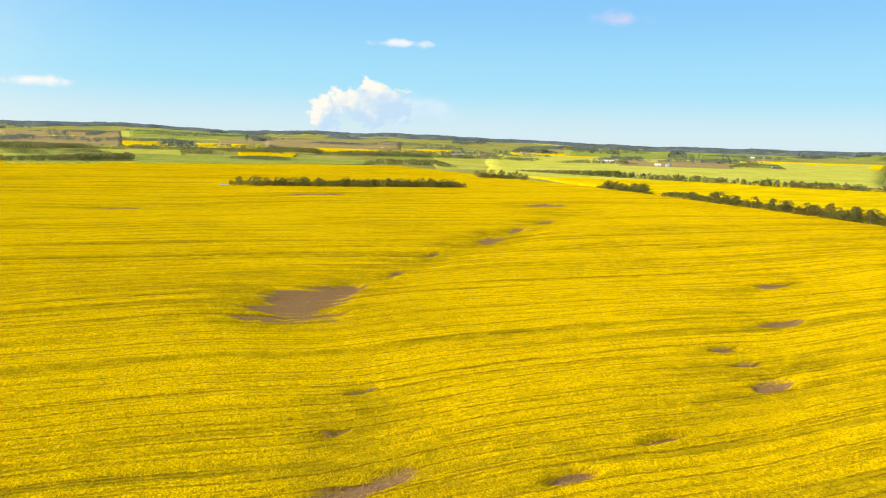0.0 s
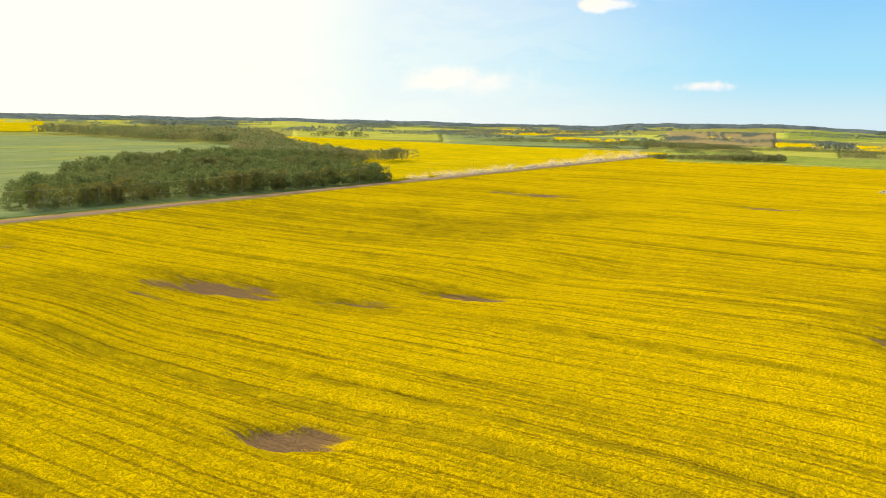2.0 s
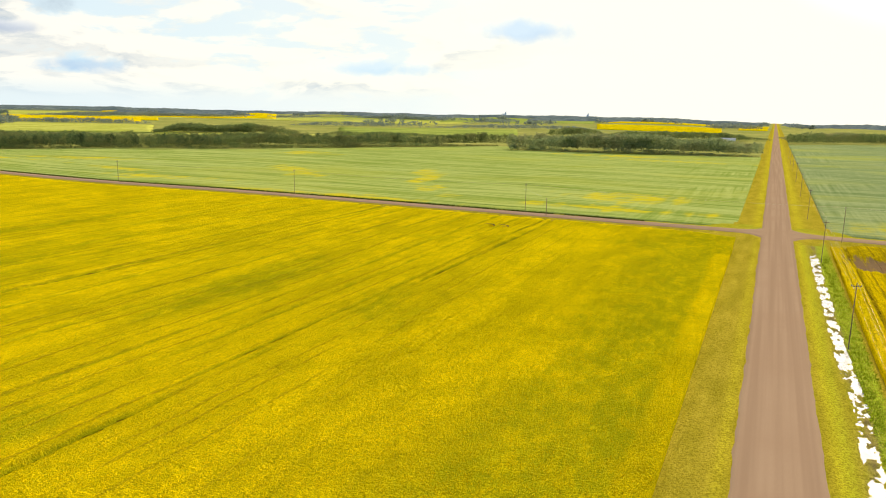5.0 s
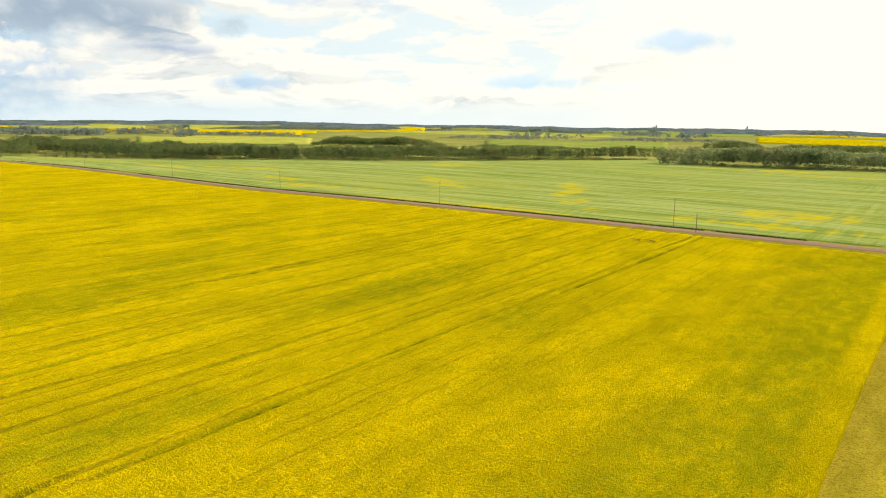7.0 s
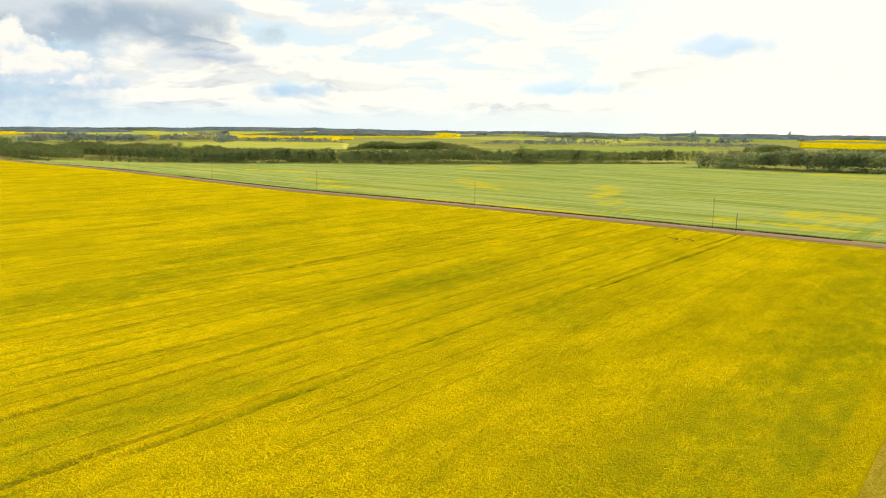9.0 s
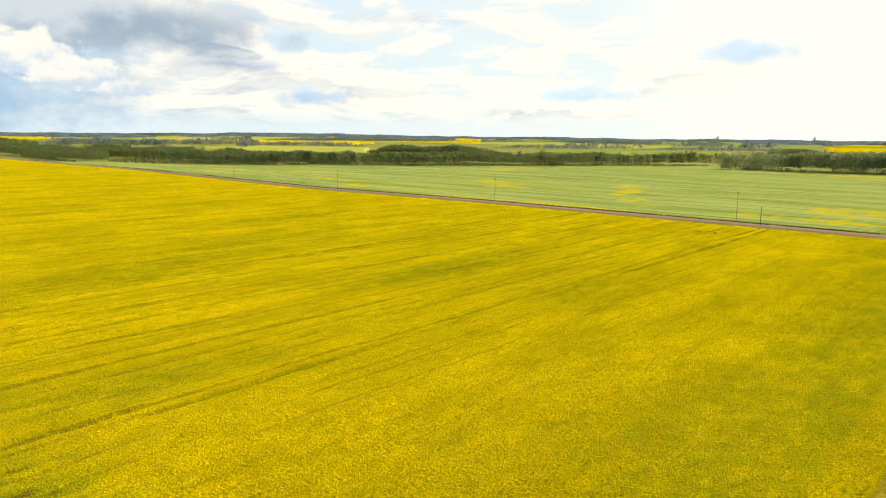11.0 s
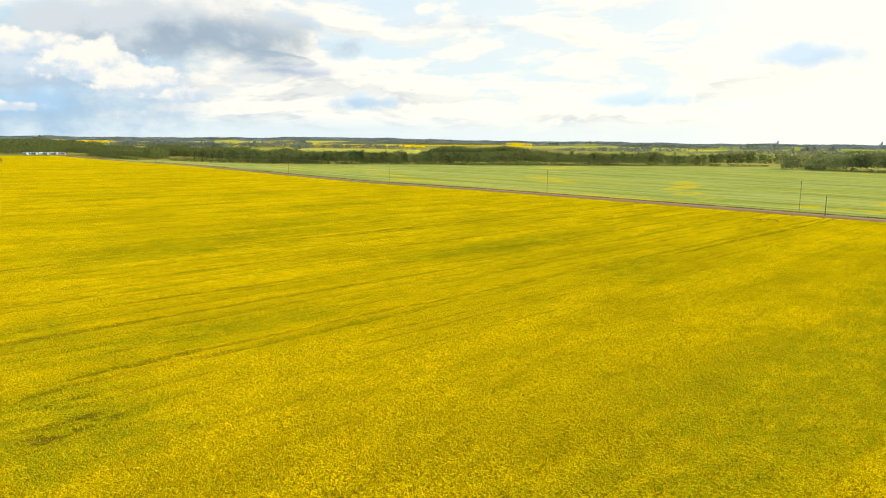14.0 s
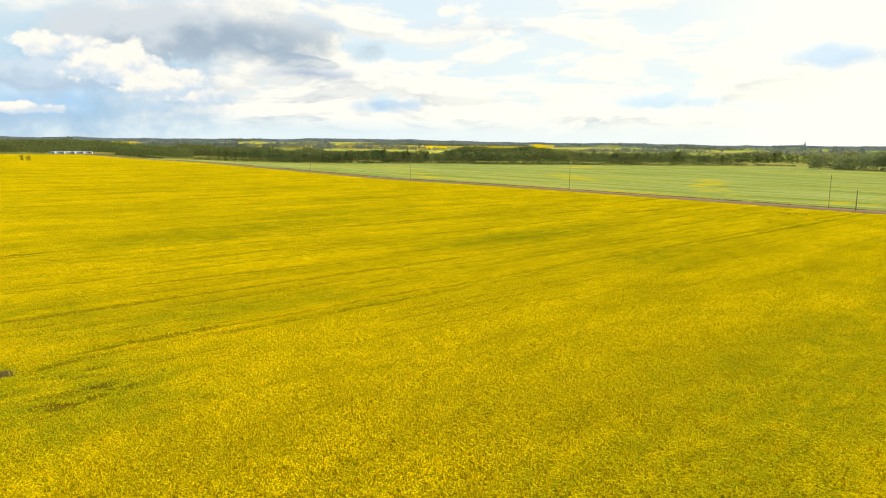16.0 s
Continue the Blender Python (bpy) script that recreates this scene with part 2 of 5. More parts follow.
    lines = k.noise(k.scaled(pos, (1.0, 0.035, 1.0)), 0.55, 4.0, 0.65)
    bare = k.math("ADD", k.attr("bare"), k.math("ADD", k.math("MULTIPLY", k.math("SUBTRACT", speck, 0.5), 0.8), k.math("MULTIPLY", k.math("SUBTRACT", lines, 0.5), 1.5)))
    sprout = k.mapr(k.noise(k.scaled(pos, (1.0, 0.3, 1.0)), 0.9, 4.0, 0.7), 0.60, 0.68, 1.0, 0.25)
    bare = k.math("MULTIPLY", k.math("MULTIPLY", k.mapr(bare, 0.42, 0.62), sprout), k.mapr(k.attr("bare"), 0.04, 0.3))
    col = k.mix(bare, col, soil)
    k.put(p.inputs["Base Color"], col)
    h = k.math("ADD", k.math("MULTIPLY", speck, 0.5), k.math("ADD", k.math("MULTIPLY", tuft, 0.8), k.math("MULTIPLY", clump, 0.5)))
    h = k.math("SUBTRACT", h, k.math("MULTIPLY", gap, 0.9))
    bump(k, p, h, relief, 0.6)
    return m


def two_tone(name, a, b, scale, detail=4.0, stretch=(1, 1, 1), fine=None, rough=0.9, relief=0.0, depth=0.1, through_light=0.0, spec=0.0):
    m, k, p, out = material(name)
    pos = k.position()
    n = k.noise(k.scaled(pos, stretch), scale, detail, 0.6)
    col = k.mix(k.mapr(n, 0.32, 0.68), a, b)
    g = k.noise(pos, fine or scale * 9.0, 3.0, 0.7)
    col = k.mix(k.mapr(g, 0.3, 0.7, 0.0, 0.55), col, k.mix(1.0, col, (0.45, 0.45, 0.45), "MULTIPLY"))
    k.put(p.inputs["Base Color"], col)
    p.inputs["Roughness"].default_value = rough
    p.inputs["Specular IOR Level"].default_value = spec
    if relief:
        bump(k, p, g, relief, depth)
    if through_light:
        leafy(k, p, out, through_light)
    return m


def leaf_material(name, dark, light, warm=(0.16, 0.15, 0.03)):
    m, k, p, out = material(name)
    isl = k.add("ShaderNodeNewGeometry").outputs["Random Per Island"]
    pos = k.position()
    col = k.mix(isl, dark, light)
    col = k.mix(k.mapr(k.noise(pos, 0.035, 4.0, 0.65), 0.42, 0.68, 0.0, 0.85), col, warm)
    # random clump tone, darkened and blued to read as shadow among crowns
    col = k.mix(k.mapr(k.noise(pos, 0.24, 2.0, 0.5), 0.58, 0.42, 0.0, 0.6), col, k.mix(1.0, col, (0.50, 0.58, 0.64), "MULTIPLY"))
    k.put(p.inputs["Base Color"], col)
    p.inputs["Roughness"].default_value = 0.7
    leafy(k, p, out, 0.5)
    return m


def bloom_material(name, petal, petal2, leaf, share):
    m, k, p, out = material(name)
    isl = k.add("ShaderNodeNewGeometry").outputs["Random Per Island"]
    col = k.mix(k.mapr(isl, share - 0.06, share + 0.06), leaf, k.mix(isl, petal, petal2))
    k.put(p.inputs["Base Color"], col)
    leafy(k, p, out, 0.45)
    return m


def pea_material(name, low, high):
    """A low pale crop with fine drilled lines along the side road, a headland across them and flowering weeds."""
    m, k, p, out = material(name)
    pos = k.position()
    bent = k.add("ShaderNodeVectorMath", operation="ADD")
    k.link(pos, bent.inputs[0])
    wave = k.add("ShaderNodeCombineXYZ")
    k.put(wave.inputs[1], k.math("MULTIPLY", k.noise(pos, 0.006, 2.0), 34.0))
    k.link(wave.outputs[0], bent.inputs[1])
    lines = k.noise(k.scaled(bent.outputs[0], (0.035, 1.0, 1.0)), 0.42, 5.0, 0.72, 0.3)
    wide = k.noise(k.scaled(bent.outputs[0], (0.10, 1.0, 1.0)), 0.07, 4.0, 0.6)
    broad = k.noise(k.scaled(pos, (0.6, 1.0, 1.0)), 0.011, 4.0, 0.55)
    speck = k.noise(pos, 1.8, 3.0, 0.7)
    sep = k.add("ShaderNodeSeparateXYZ")
    k.link(pos, sep.inputs[0])
    across = k.noise(k.scaled(pos, (1.0, 0.02, 1.0)), 0.5, 4.0, 0.7)
    head = k.math("MULTIPLY", k.mapr(k.math("ABSOLUTE", sep.outputs[0]), 62.0, 40.0), k.mapr(k.noise(pos, 0.02, 2.0), 0.40, 0.62, 0.0, 0.6))
    lines = k.math("ADD", k.math("MULTIPLY", lines, k.math("SUBTRACT", 1.0, head)), k.math("MULTIPLY", across, head))
    col = k.mix(k.mapr(k.math("ADD", k.math("MULTIPLY", lines, 0.72), k.math("MULTIPLY", wide, 0.28)), 0.40, 0.60), low, high)
    col = k.mix(k.mapr(broad, 0.48, 0.70, 0.0, 0.6), col, (0.46, 0.46, 0.07))
    col = k.mix(k.mapr(lines, 0.42, 0.30, 0.0, 0.75), col, (0.10, 0.16, 0.03))
    col = k.mix(k.mapr(speck, 0.3, 0.65, 0.3, 0.0), col, (0.10, 0.15, 0.03))
    weed = k.math("MULTIPLY", k.mapr(k.attr("thin"), 0.0, 0.6), k.mapr(k.noise(k.scaled(pos, (0.35, 1.0, 1.0)), 0.22, 5.0, 0.65), 0.36, 0.58))
    col = k.mix(k.math("MULTIPLY", weed, 0.8), col, (0.62, 0.50, 0.01))
    k.put(p.inputs["Base Color"], col)
    bump(k, p, k.math("ADD", k.math("MULTIPLY", lines, 2.0), speck), 0.6, 0.3)
    leafy(k, p, out, 0.1)
    return m


def gravel_material(name, along_y=True):
    m, k, p, out = material(name)
    pos = k.position()
    ruts = k.noise(k.scaled(pos, (1.0, 0.012, 1.0) if along_y else (0.012, 1.0, 1.0)), 0.8, 2.0, 0.5)
    dust = k.noise(pos, 0.06, 4.0, 0.6)
    grit = k.noise(pos, 9.0, 4.0, 0.75)
    col = k.mix(k.mapr(ruts, 0.30, 0.70), (0.31, 0.20, 0.125), (0.39, 0.26, 0.165))
    col = k.mix(k.mapr(dust, 0.35, 0.7, 0.0, 0.5), col, (0.33, 0.21, 0.13))
    col = k.mix(k.mapr(grit, 0.3, 0.75, 0.25, 0.0), col, (0.22, 0.15, 0.10))
    k.put(p.inputs["Base Color"], col)
    p.inputs["Roughness"].default_value = 0.95
    bump(k, p, grit, 0.3, 0.05)
    return m


def verge_material():
    m, k, p, out = material("verge_grass")
    pos = k.position()
    sep = k.add("ShaderNodeSeparateXYZ")
    k.link(pos, sep.inputs[0])
    h = sep.outputs[2]
    n = k.noise(k.scaled(pos, (1.0, 0.25, 1.0)), 0.35, 4.0, 0.6)
    g = k.noise(pos, 3.4, 4.0, 0.75)
    col = k.mix(k.mapr(n, 0.3, 0.7), (0.33, 0.265, 0.018), (0.48, 0.365, 0.032))
    col = k.mix(k.math("MULTIPLY", k.attr("fresh"), k.mapr(n, 0.25, 0.6, 0.5, 1.0)), col, (0.56, 0.47, 0.02))
    col = k.mix(k.attr("lush"), col, k.mix(g, (0.28, 0.36, 0.02), (0.42, 0.47, 0.03)))
    col = k.mix(k.mapr(g, 0.38, 0.58, 0.75, 0.0), col, (0.19, 0.15, 0.01))
    mud = k.mix(g, (0.13, 0.09, 0.05), (0.24, 0.17, 0.09))
    col = k.mix(k.math("MULTIPLY", k.attr("mud"), k.mapr(n, 0.35, 0.6)), col, mud)
    k.put(p.inputs["Base Color"], col)
    bump(k, p, g, 0.7, 0.25)
    return m


def plain(name, colour, rough=0.6, metal=0.0, grime=0.25, scale=2.0):
    m, k, p, out = material(name)
    n = k.noise(k.position(), scale, 4.0, 0.65)
    dark = tuple(c * (1.0 - grime) for c in colour)
    k.put(p.inputs["Base Color"], k.mix(k.mapr(n, 0.3, 0.7), dark, colour))
    p.inputs["Roughness"].default_value = rough
    p.inputs["Metallic"].default_value = metal
    p.inputs["Specular IOR Level"].default_value = 0.4
    return m


def water_material():
    """Shallow ditch water, clear in places, lavender patches painted as darker sky reflected."""
    m, k, p, out = material("ditch_water")
    pos = k.position()
    sky_patch = k.mapr(k.math("ADD", k.math("MULTIPLY", k.noise(k.scaled(pos, (1.0, 0.5, 1.0)), 0.8, 4.0, 0.65, 0.4), 0.8), k.math("MULTIPLY", k.noise(pos, 5.0, 3.0, 0.7), 0.2)), 0.52, 0.56)
    k.put(p.inputs["Base Color"], k.mix(sky_patch, (0.20, 0.19, 0.20), k.mix(k.noise(pos, 3.0, 3.0), (0.36, 0.32, 0.33), (0.50, 0.46, 0.50))))
    k.put(p.inputs["Roughness"], k.mapr(sky_patch, 0.0, 1.0, 0.03, 0.6))
    k.put(p.inputs["Specular IOR Level"], k.mapr(sky_patch, 0.0, 1.0, 0.7, 0.15))
    bump(k, p, k.noise(pos, 2.2, 4.0, 0.6), 0.6, 0.08)
    return m


CANOLA_A = canola_material("canola_bloom_furrowed", yellow=(0.91, 0.63, 0.001), green=(0.34, 0.225, 0.002), step=3.1, gaps=0.66, gap_wide=0.10, grain=0.70, mottle=0.10, relief=0.75, back=0.32, deep=(0.26, 0.19, 0.004))
CANOLA_B = canola_material("canola_bloom", fine=1.7, yellow=(0.935, 0.658, 0.001), green=(0.30, 0.255, 0.003), step=3.6, gaps=0.46, reach=(0.40, 0.56), gap_wide=0.10, streaks=0.28, mottle=0.30, grain=0.62, relief=0.7, clear_x=(-26.0, -70.0))
CANOLA_FAR = canola_material("canola_bloom_far", yellow=(0.96, 0.68, 0.002), step=5.0, gaps=0.45, grain=0.35, streaks=0.3)
BLOOM = bloom_material("canola_flower_heads", (0.77, 0.57, 0.002), (0.62, 0.45, 0.001), (0.44, 0.38, 0.004), 0.2)
PEA = pea_material("pea_crop", (0.23, 0.31, 0.045), (0.47, 0.50, 0.15))
# pea crop with sun flare's grey veil painted in; also far grey-green peas
PEA_GREYED = pea_material("greyed_pea_crop", (0.19, 0.25, 0.09), (0.345, 0.385, 0.175))
PASTURE = two_tone("pasture", (0.50, 0.52, 0.07), (0.64, 0.62, 0.12), 0.02, relief=0.4, depth=0.3)
GREEN = two_tone("green_cereal", (0.25, 0.31, 0.055), (0.37, 0.41, 0.085), 0.015, relief=0.4, depth=0.3)
PALE = two_tone("pale_cereal", (0.40, 0.42, 0.06), (0.54, 0.52, 0.11), 0.015, relief=0.3, depth=0.3)
FALLOW = two_tone("fallow_soil", (0.33, 0.27, 0.12), (0.42, 0.32, 0.15), 0.01, relief=0.3, depth=0.2)
LAND = two_tone("rough_land", (0.27, 0.28, 0.07), (0.40, 0.38, 0.10), 0.01, relief=0.3, depth=0.3)
GRAVEL = gravel_material("gravel")
GRAVEL_X = gravel_material("gravel_side_road", along_y=False)
VERGE = verge_material()
WATER = water_material()
GRASS = bloom_material("reed_grass_blades", (0.40, 0.50, 0.02), (0.52, 0.56, 0.03), (0.30, 0.38, 0.015), 0.4)
DARK_GRASS = bloom_material("rank_ditch_grass", (0.10, 0.12, 0.02), (0.18, 0.19, 0.03), (0.06, 0.08, 0.015), 0.5)
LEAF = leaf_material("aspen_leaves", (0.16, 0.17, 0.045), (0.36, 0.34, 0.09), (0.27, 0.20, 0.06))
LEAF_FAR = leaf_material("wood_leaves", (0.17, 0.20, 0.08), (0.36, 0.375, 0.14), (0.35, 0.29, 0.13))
# aspen green paled and browned for the haze towards the sun
LEAF_PALE = leaf_material("haze_paled_aspen_leaves", (0.18, 0.23, 0.095), (0.38, 0.42, 0.165), (0.36, 0.33, 0.15))
# distance haze is mixed into these two wood colours as a blue tint
LEAF_HAZE = leaf_material("haze_tinted_wood_leaves", (0.19, 0.23, 0.20), (0.29, 0.33, 0.26), (0.26, 0.28, 0.22))
HAZE_CANOPY = two_tone("haze_tinted_wood_canopy", (0.10, 0.135, 0.145), (0.18, 0.215, 0.21), 0.012, fine=0.08)
# dark leaf green; on the roadside wood it stands in for cloud shadow
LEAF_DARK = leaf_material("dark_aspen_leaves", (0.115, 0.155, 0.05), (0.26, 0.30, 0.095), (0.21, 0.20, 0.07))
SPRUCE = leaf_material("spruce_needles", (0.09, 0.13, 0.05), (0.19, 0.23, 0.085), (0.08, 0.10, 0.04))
BARK = two_tone("aspen_bark", (0.30, 0.28, 0.24), (0.46, 0.44, 0.38), 1.5, stretch=(1, 1, 0.3))
POLE_WOOD = two_tone("weathered_pole_wood", (0.26, 0.19, 0.12), (0.40, 0.31, 0.22), 3.0, stretch=(1, 1, 0.1))
STEEL = plain("galvanised_steel", (0.55, 0.56, 0.57), 0.4, 0.8)
WIRE = plain("bare_aluminium_wire", (0.62, 0.53, 0.34), 0.55, 0.35, 0.1)
GLASSY = plain("porcelain", (0.55, 0.50, 0.45), 0.25)
WHITE = plain("white_paint", (0.80, 0.80, 0.78), 0.4, 0.0, 0.12, 0.6)
ROOF = plain("grey_metal_roof", (0.42, 0.43, 0.45), 0.45, 0.2, 0.2, 0.5)
RED_ROOF = plain("red_shingle_roof", (0.36, 0.12, 0.09), 0.8, 0.0, 0.3, 0.8)
CONCRETE = plain("pale_concrete", (0.78, 0.79, 0.82), 0.8, 0.0, 0.2, 0.2)
TYRE = plain("rubber", (0.02, 0.02, 0.02), 0.8)
GLASS = plain("dark_window_glass", (0.03, 0.04, 0.05), 0.1, 0.0, 0.1)


# ---------------------------------------------------------------- mesh helpers
def mesh_arrays(name, co, faces, mats, attrs=None, smooth=False):
    """A mesh from an (n, 3) array of places and an (m, k) array of corners."""
    co, faces = np.asarray(co, np.float32), np.asarray(faces, np.int32)
    me = bpy.data.meshes.new(name)
    m, k = faces.shape
    me.vertices.add(len(co))
    me.vertices.foreach_set("co", co.ravel())
    me.loops.add(m * k)
    me.loops.foreach_set("vertex_index", faces.ravel())
    me.polygons.add(m)
    me.polygons.foreach_set("loop_start", np.arange(m, dtype=np.int32) * k)
    me.polygons.foreach_set("loop_total", np.full(m, k, np.int32))
    if smooth:
        me.polygons.foreach_set("use_smooth", np.ones(m, bool))
    for mat in mats:
        me.materials.append(mat)
    for key, values in (attrs or {}).items():
        a = me.attributes.new(key, "FLOAT", "POINT")
        a.data.foreach_set("value", np.asarray(values, np.float32).ravel())
    me.update(calc_edges=True)
    return me


def grid_faces(nx, ny):
    i = np.arange(nx * ny).reshape(ny, nx)
    return np.stack([i[:-1, :-1], i[:-1, 1:], i[1:, 1:], i[1:, :-1]], -1).reshape(-1, 4)


def part(name, bm, mat, parent, label=""):
    me = bpy.data.meshes.new(name)
    bm.to_mesh(me)
    bm.free()
    me.materials.append(mat)
    ob = new(name, me)
    ob.parent = parent
    if label:
        tagged(ob, label)
    return ob


def box(bm, x0, x1, y0, y1, z0, z1):
    v = [bm.verts.new((x, y, z)) for z in (z0, z1) for x, y in ((x0, y0), (x1, y0), (x1, y1), (x0, y1))]
    for f in ((3, 2, 1, 0), (4, 5, 6, 7), (0, 1, 5, 4), (1, 2, 6, 5), (2, 3, 7, 6), (3, 0, 4, 7)):
        bm.faces.new([v[i] for i in f])
    return bm


def tube(bm, a, b, ra, rb, n=7):
    a, b = Vector(a), Vector(b)
    d = (b - a).normalized()
    u = d.orthogonal().normalized()
    w = d.cross(u)
    rings = []
    for c, r in ((a, ra), (b, rb)):
        rings.append([bm.verts.new(c + r * (math.cos(t) * u + math.sin(t) * w)) for t in (i * math.tau / n for i in range(n))])
    for i in range(n):
        bm.faces.new((rings[0][i], rings[0][(i + 1) % n], rings[1][(i + 1) % n], rings[1][i]))
    bm.faces.new(rings[0][::-1])
    bm.faces.new(rings[1])
    return bm


def smooth01(t):
    t = np.clip(t, 0.0, 1.0)
    return t * t * (3 - 2 * t)


class Lattice:
    """Smooth value noise on numpy arrays."""

    def __init__(self, seed):
        self.v = np.random.RandomState(seed).rand(256, 256)

    def at(self, x, y):
        xi, yi = np.floor(x).astype(int), np.floor(y).astype(int)
        fx, fy = smooth01(x - xi), smooth01(y - yi)
        g = lambda a, b: self.v[(xi + a) % 256, (yi + b) % 256]
        return (g(0, 0) * (1 - fx) + g(1, 0) * fx) * (1 - fy) + (g(0, 1) * (1 - fx) + g(1, 1) * fx) * fy

    def fbm(self, x, y, octaves=4):
        s, a, t = 0.0, 1.0, 0.0
        for i in range(octaves):
            s = s + a * self.at(x * 2 ** i + 17.3 * i, y * 2 ** i + 9.1 * i)
            t, a = t + a, a * 0.5
        return s / t


NZ = Lattice(4)

# ---------------------------------------------------------------- the lie of the land
SOIL_Z = -0.95                     # the soil under the crops; crop tops and roads are near 0
RIDGE_AZ = (-180, -80, -68, -51, -37, -20, -7, -1, 6, 19, 33, 45, 60, 69, 74, 77, 82, 88, 92, 96, 100.5, 104.5, 110, 116, 121, 127, 134, 143, 180)
RIDGE_Z = (18, 18, 18, 29, 12, 14, 16, 0, -4, 4, 10, 20, 26, 24, 30, 52, 56, 56, 40, 35, 53, 47, 50, 37, 30, 19, 18, 22, 18)


SWALES = (((57, -10), (83, -24), (134, -24), (165, -52), (213, -100), (262, -150), (300, -200)),
          ((52, -60), (68, -80), (93, -110), (123, -137), (130, -170)),
          ((52, 51), (60, 90), (90, 105), (104, 77), (120, 61), (160, 40)))


def line_distance(x, y, line):
    """How far each place lies from a bent line."""
    best = np.full(np.shape(x), 1e9)
    for (ax, ay), (bx, by) in zip(line[:-1], line[1:]):
        f = np.clip(((x - ax) * (bx - ax) + (y - ay) * (by - ay)) / ((bx - ax) ** 2 + (by - ay) ** 2), 0, 1)
        best = np.minimum(best, np.hypot(x - ax - f * (bx - ax), y - ay - f * (by - ay)))
    return best


def land(x, y):
    """The height of the land: level near by, rising to low hills on the skyline."""
    x, y = np.asarray(x, float), np.asarray(y, float)
    r = np.hypot(x, y)
    a = np.degrees(np.arctan2(x, y))
    top = np.interp(a, RIDGE_AZ, RIDGE_Z) + 16.0 * (NZ.fbm(a / 2.6 + 70, a * 0 + 3.0, 3) - 0.5)
    # shallow swales and swells through the canola on the east side, and the rise that the side road climbs in the west
    east = smooth01((x - 16.0) / 24.0) * smooth01((620.0 - x) / 150.0) * smooth01((y + 305.0) / 60.0) * smooth01((216.0 - y) / 30.0)
    near = 2.2 * (NZ.fbm(x / 75.0 + 20, y / 75.0 + 30, 2) - 0.5)
    for line in SWALES:
        near = near - 1.1 * np.exp(-(line_distance(x, y, line) / 13.0) ** 2)
    west = smooth01((-x - 330.0) / 200.0) * smooth01((340.0 - y) / 90.0) * smooth01((900.0 + x) / 100.0)
    near = near * east + 1.7 * west - 0.6 * np.exp(-((x + 285.0) / 55.0) ** 2) * smooth01((300.0 - y) / 60.0) * smooth01((y - 80.0) / 60.0)
    dip = near - 4.0 * np.exp(-((x + 660.0) / 190.0) ** 2 - ((y - 400.0) / 150.0) ** 2)
    return dip + (top - 8.0) * smooth01((r - 1300.0) / 3100.0) ** 1.25 + 3.0 * (NZ.fbm(x / 700.0 + 50, y / 700.0 + 50, 2) - 0.5) * smooth01((r - 700) / 900.0)


def graded(a, b, dense, first, growth):
    """Steps from a to b, fine near `dense` and coarser away from it."""
    out, p = [dense], dense
    while p < b:
        p += max(first, growth * abs(p - dense))
        out.append(min(p, b))
    p = dense
    while p > a:
        p -= max(first, growth * abs(p - dense))
        out.insert(0, max(p, a))
    v = np.array(out)
    return v[(v >= a) & (v <= b)]


def make_ground():
    rings = [0.0]
    r = 6.0
    while r < 4850:
        rings.append(r)
        r *= 1.06
    rings = np.array(rings + [4850.0])
    n = 480
    t = np.linspace(0, math.tau, n, endpoint=False)
    R, A = np.meshgrid(rings[1:], t, indexing="ij")
    x, y = R * np.sin(A), R * np.cos(A)
    z = land(x, y) + SOIL_Z - 0.7 * smooth01((700.0 - R) / 100.0)
    co = np.stack([x, y, z], -1).reshape(-1, 3)
    i = np.arange(len(co)).reshape(len(rings) - 1, n)
    j = np.roll(i, -1, axis=1)
    faces = np.stack([i[:-1], j[:-1], j[1:], i[1:]], -1).reshape(-1, 4)
    ob = new("ground", mesh_arrays("ground", co, faces, [LAND], smooth=True))
    tagged(ob, "level prairie ground rising to low hills at the skyline", "ground", kind="structure")


make_ground()


def cross_y(x):
    """The line of the side road."""
    x = np.asarray(x, float)
    return np.where(x > 0, 228.6 - 0.062 * x, np.interp(-x, (0, 180, 330, 700, 900), (228.6, 229.2, 229.0, 231.0, 236.0)))


# ---------------------------------------------------------------- crops
def spots(x, y, rows, seed, edge=0.8, streak=False):
    """0..1 inside ragged patches given as (x, y, half width, half length, turn)."""
    m = np.zeros_like(x)
    wob = (NZ.fbm(x / 3.0 + seed, y / 26.0 + seed, 4) - 0.5) * 3.4 + (NZ.fbm(x / 9.0 + seed, y / 11.0, 4) - 0.5) * 2.6
    if streak:
        wob = (NZ.fbm(x / 4.0 + seed, y / 45.0 + seed, 4) - 0.5) * 5.0 + (NZ.fbm(x / 14.0, y / 14.0 + seed, 3) - 0.5) * 3.0
    for cx, cy, rx, ry, turn in rows:
        c, s = math.cos(radians(turn)), math.sin(radians(turn))
        dx, dy = x - cx, y - cy
        u, v = (dx * c + dy * s) / rx, (-dx * s + dy * c) / ry
        d = np.sqrt(u * u + v * v)
        m = np.maximum(m, np.clip((1.05 + wob * 0.5 - d) / edge + 0.3, 0, 1))
    return m


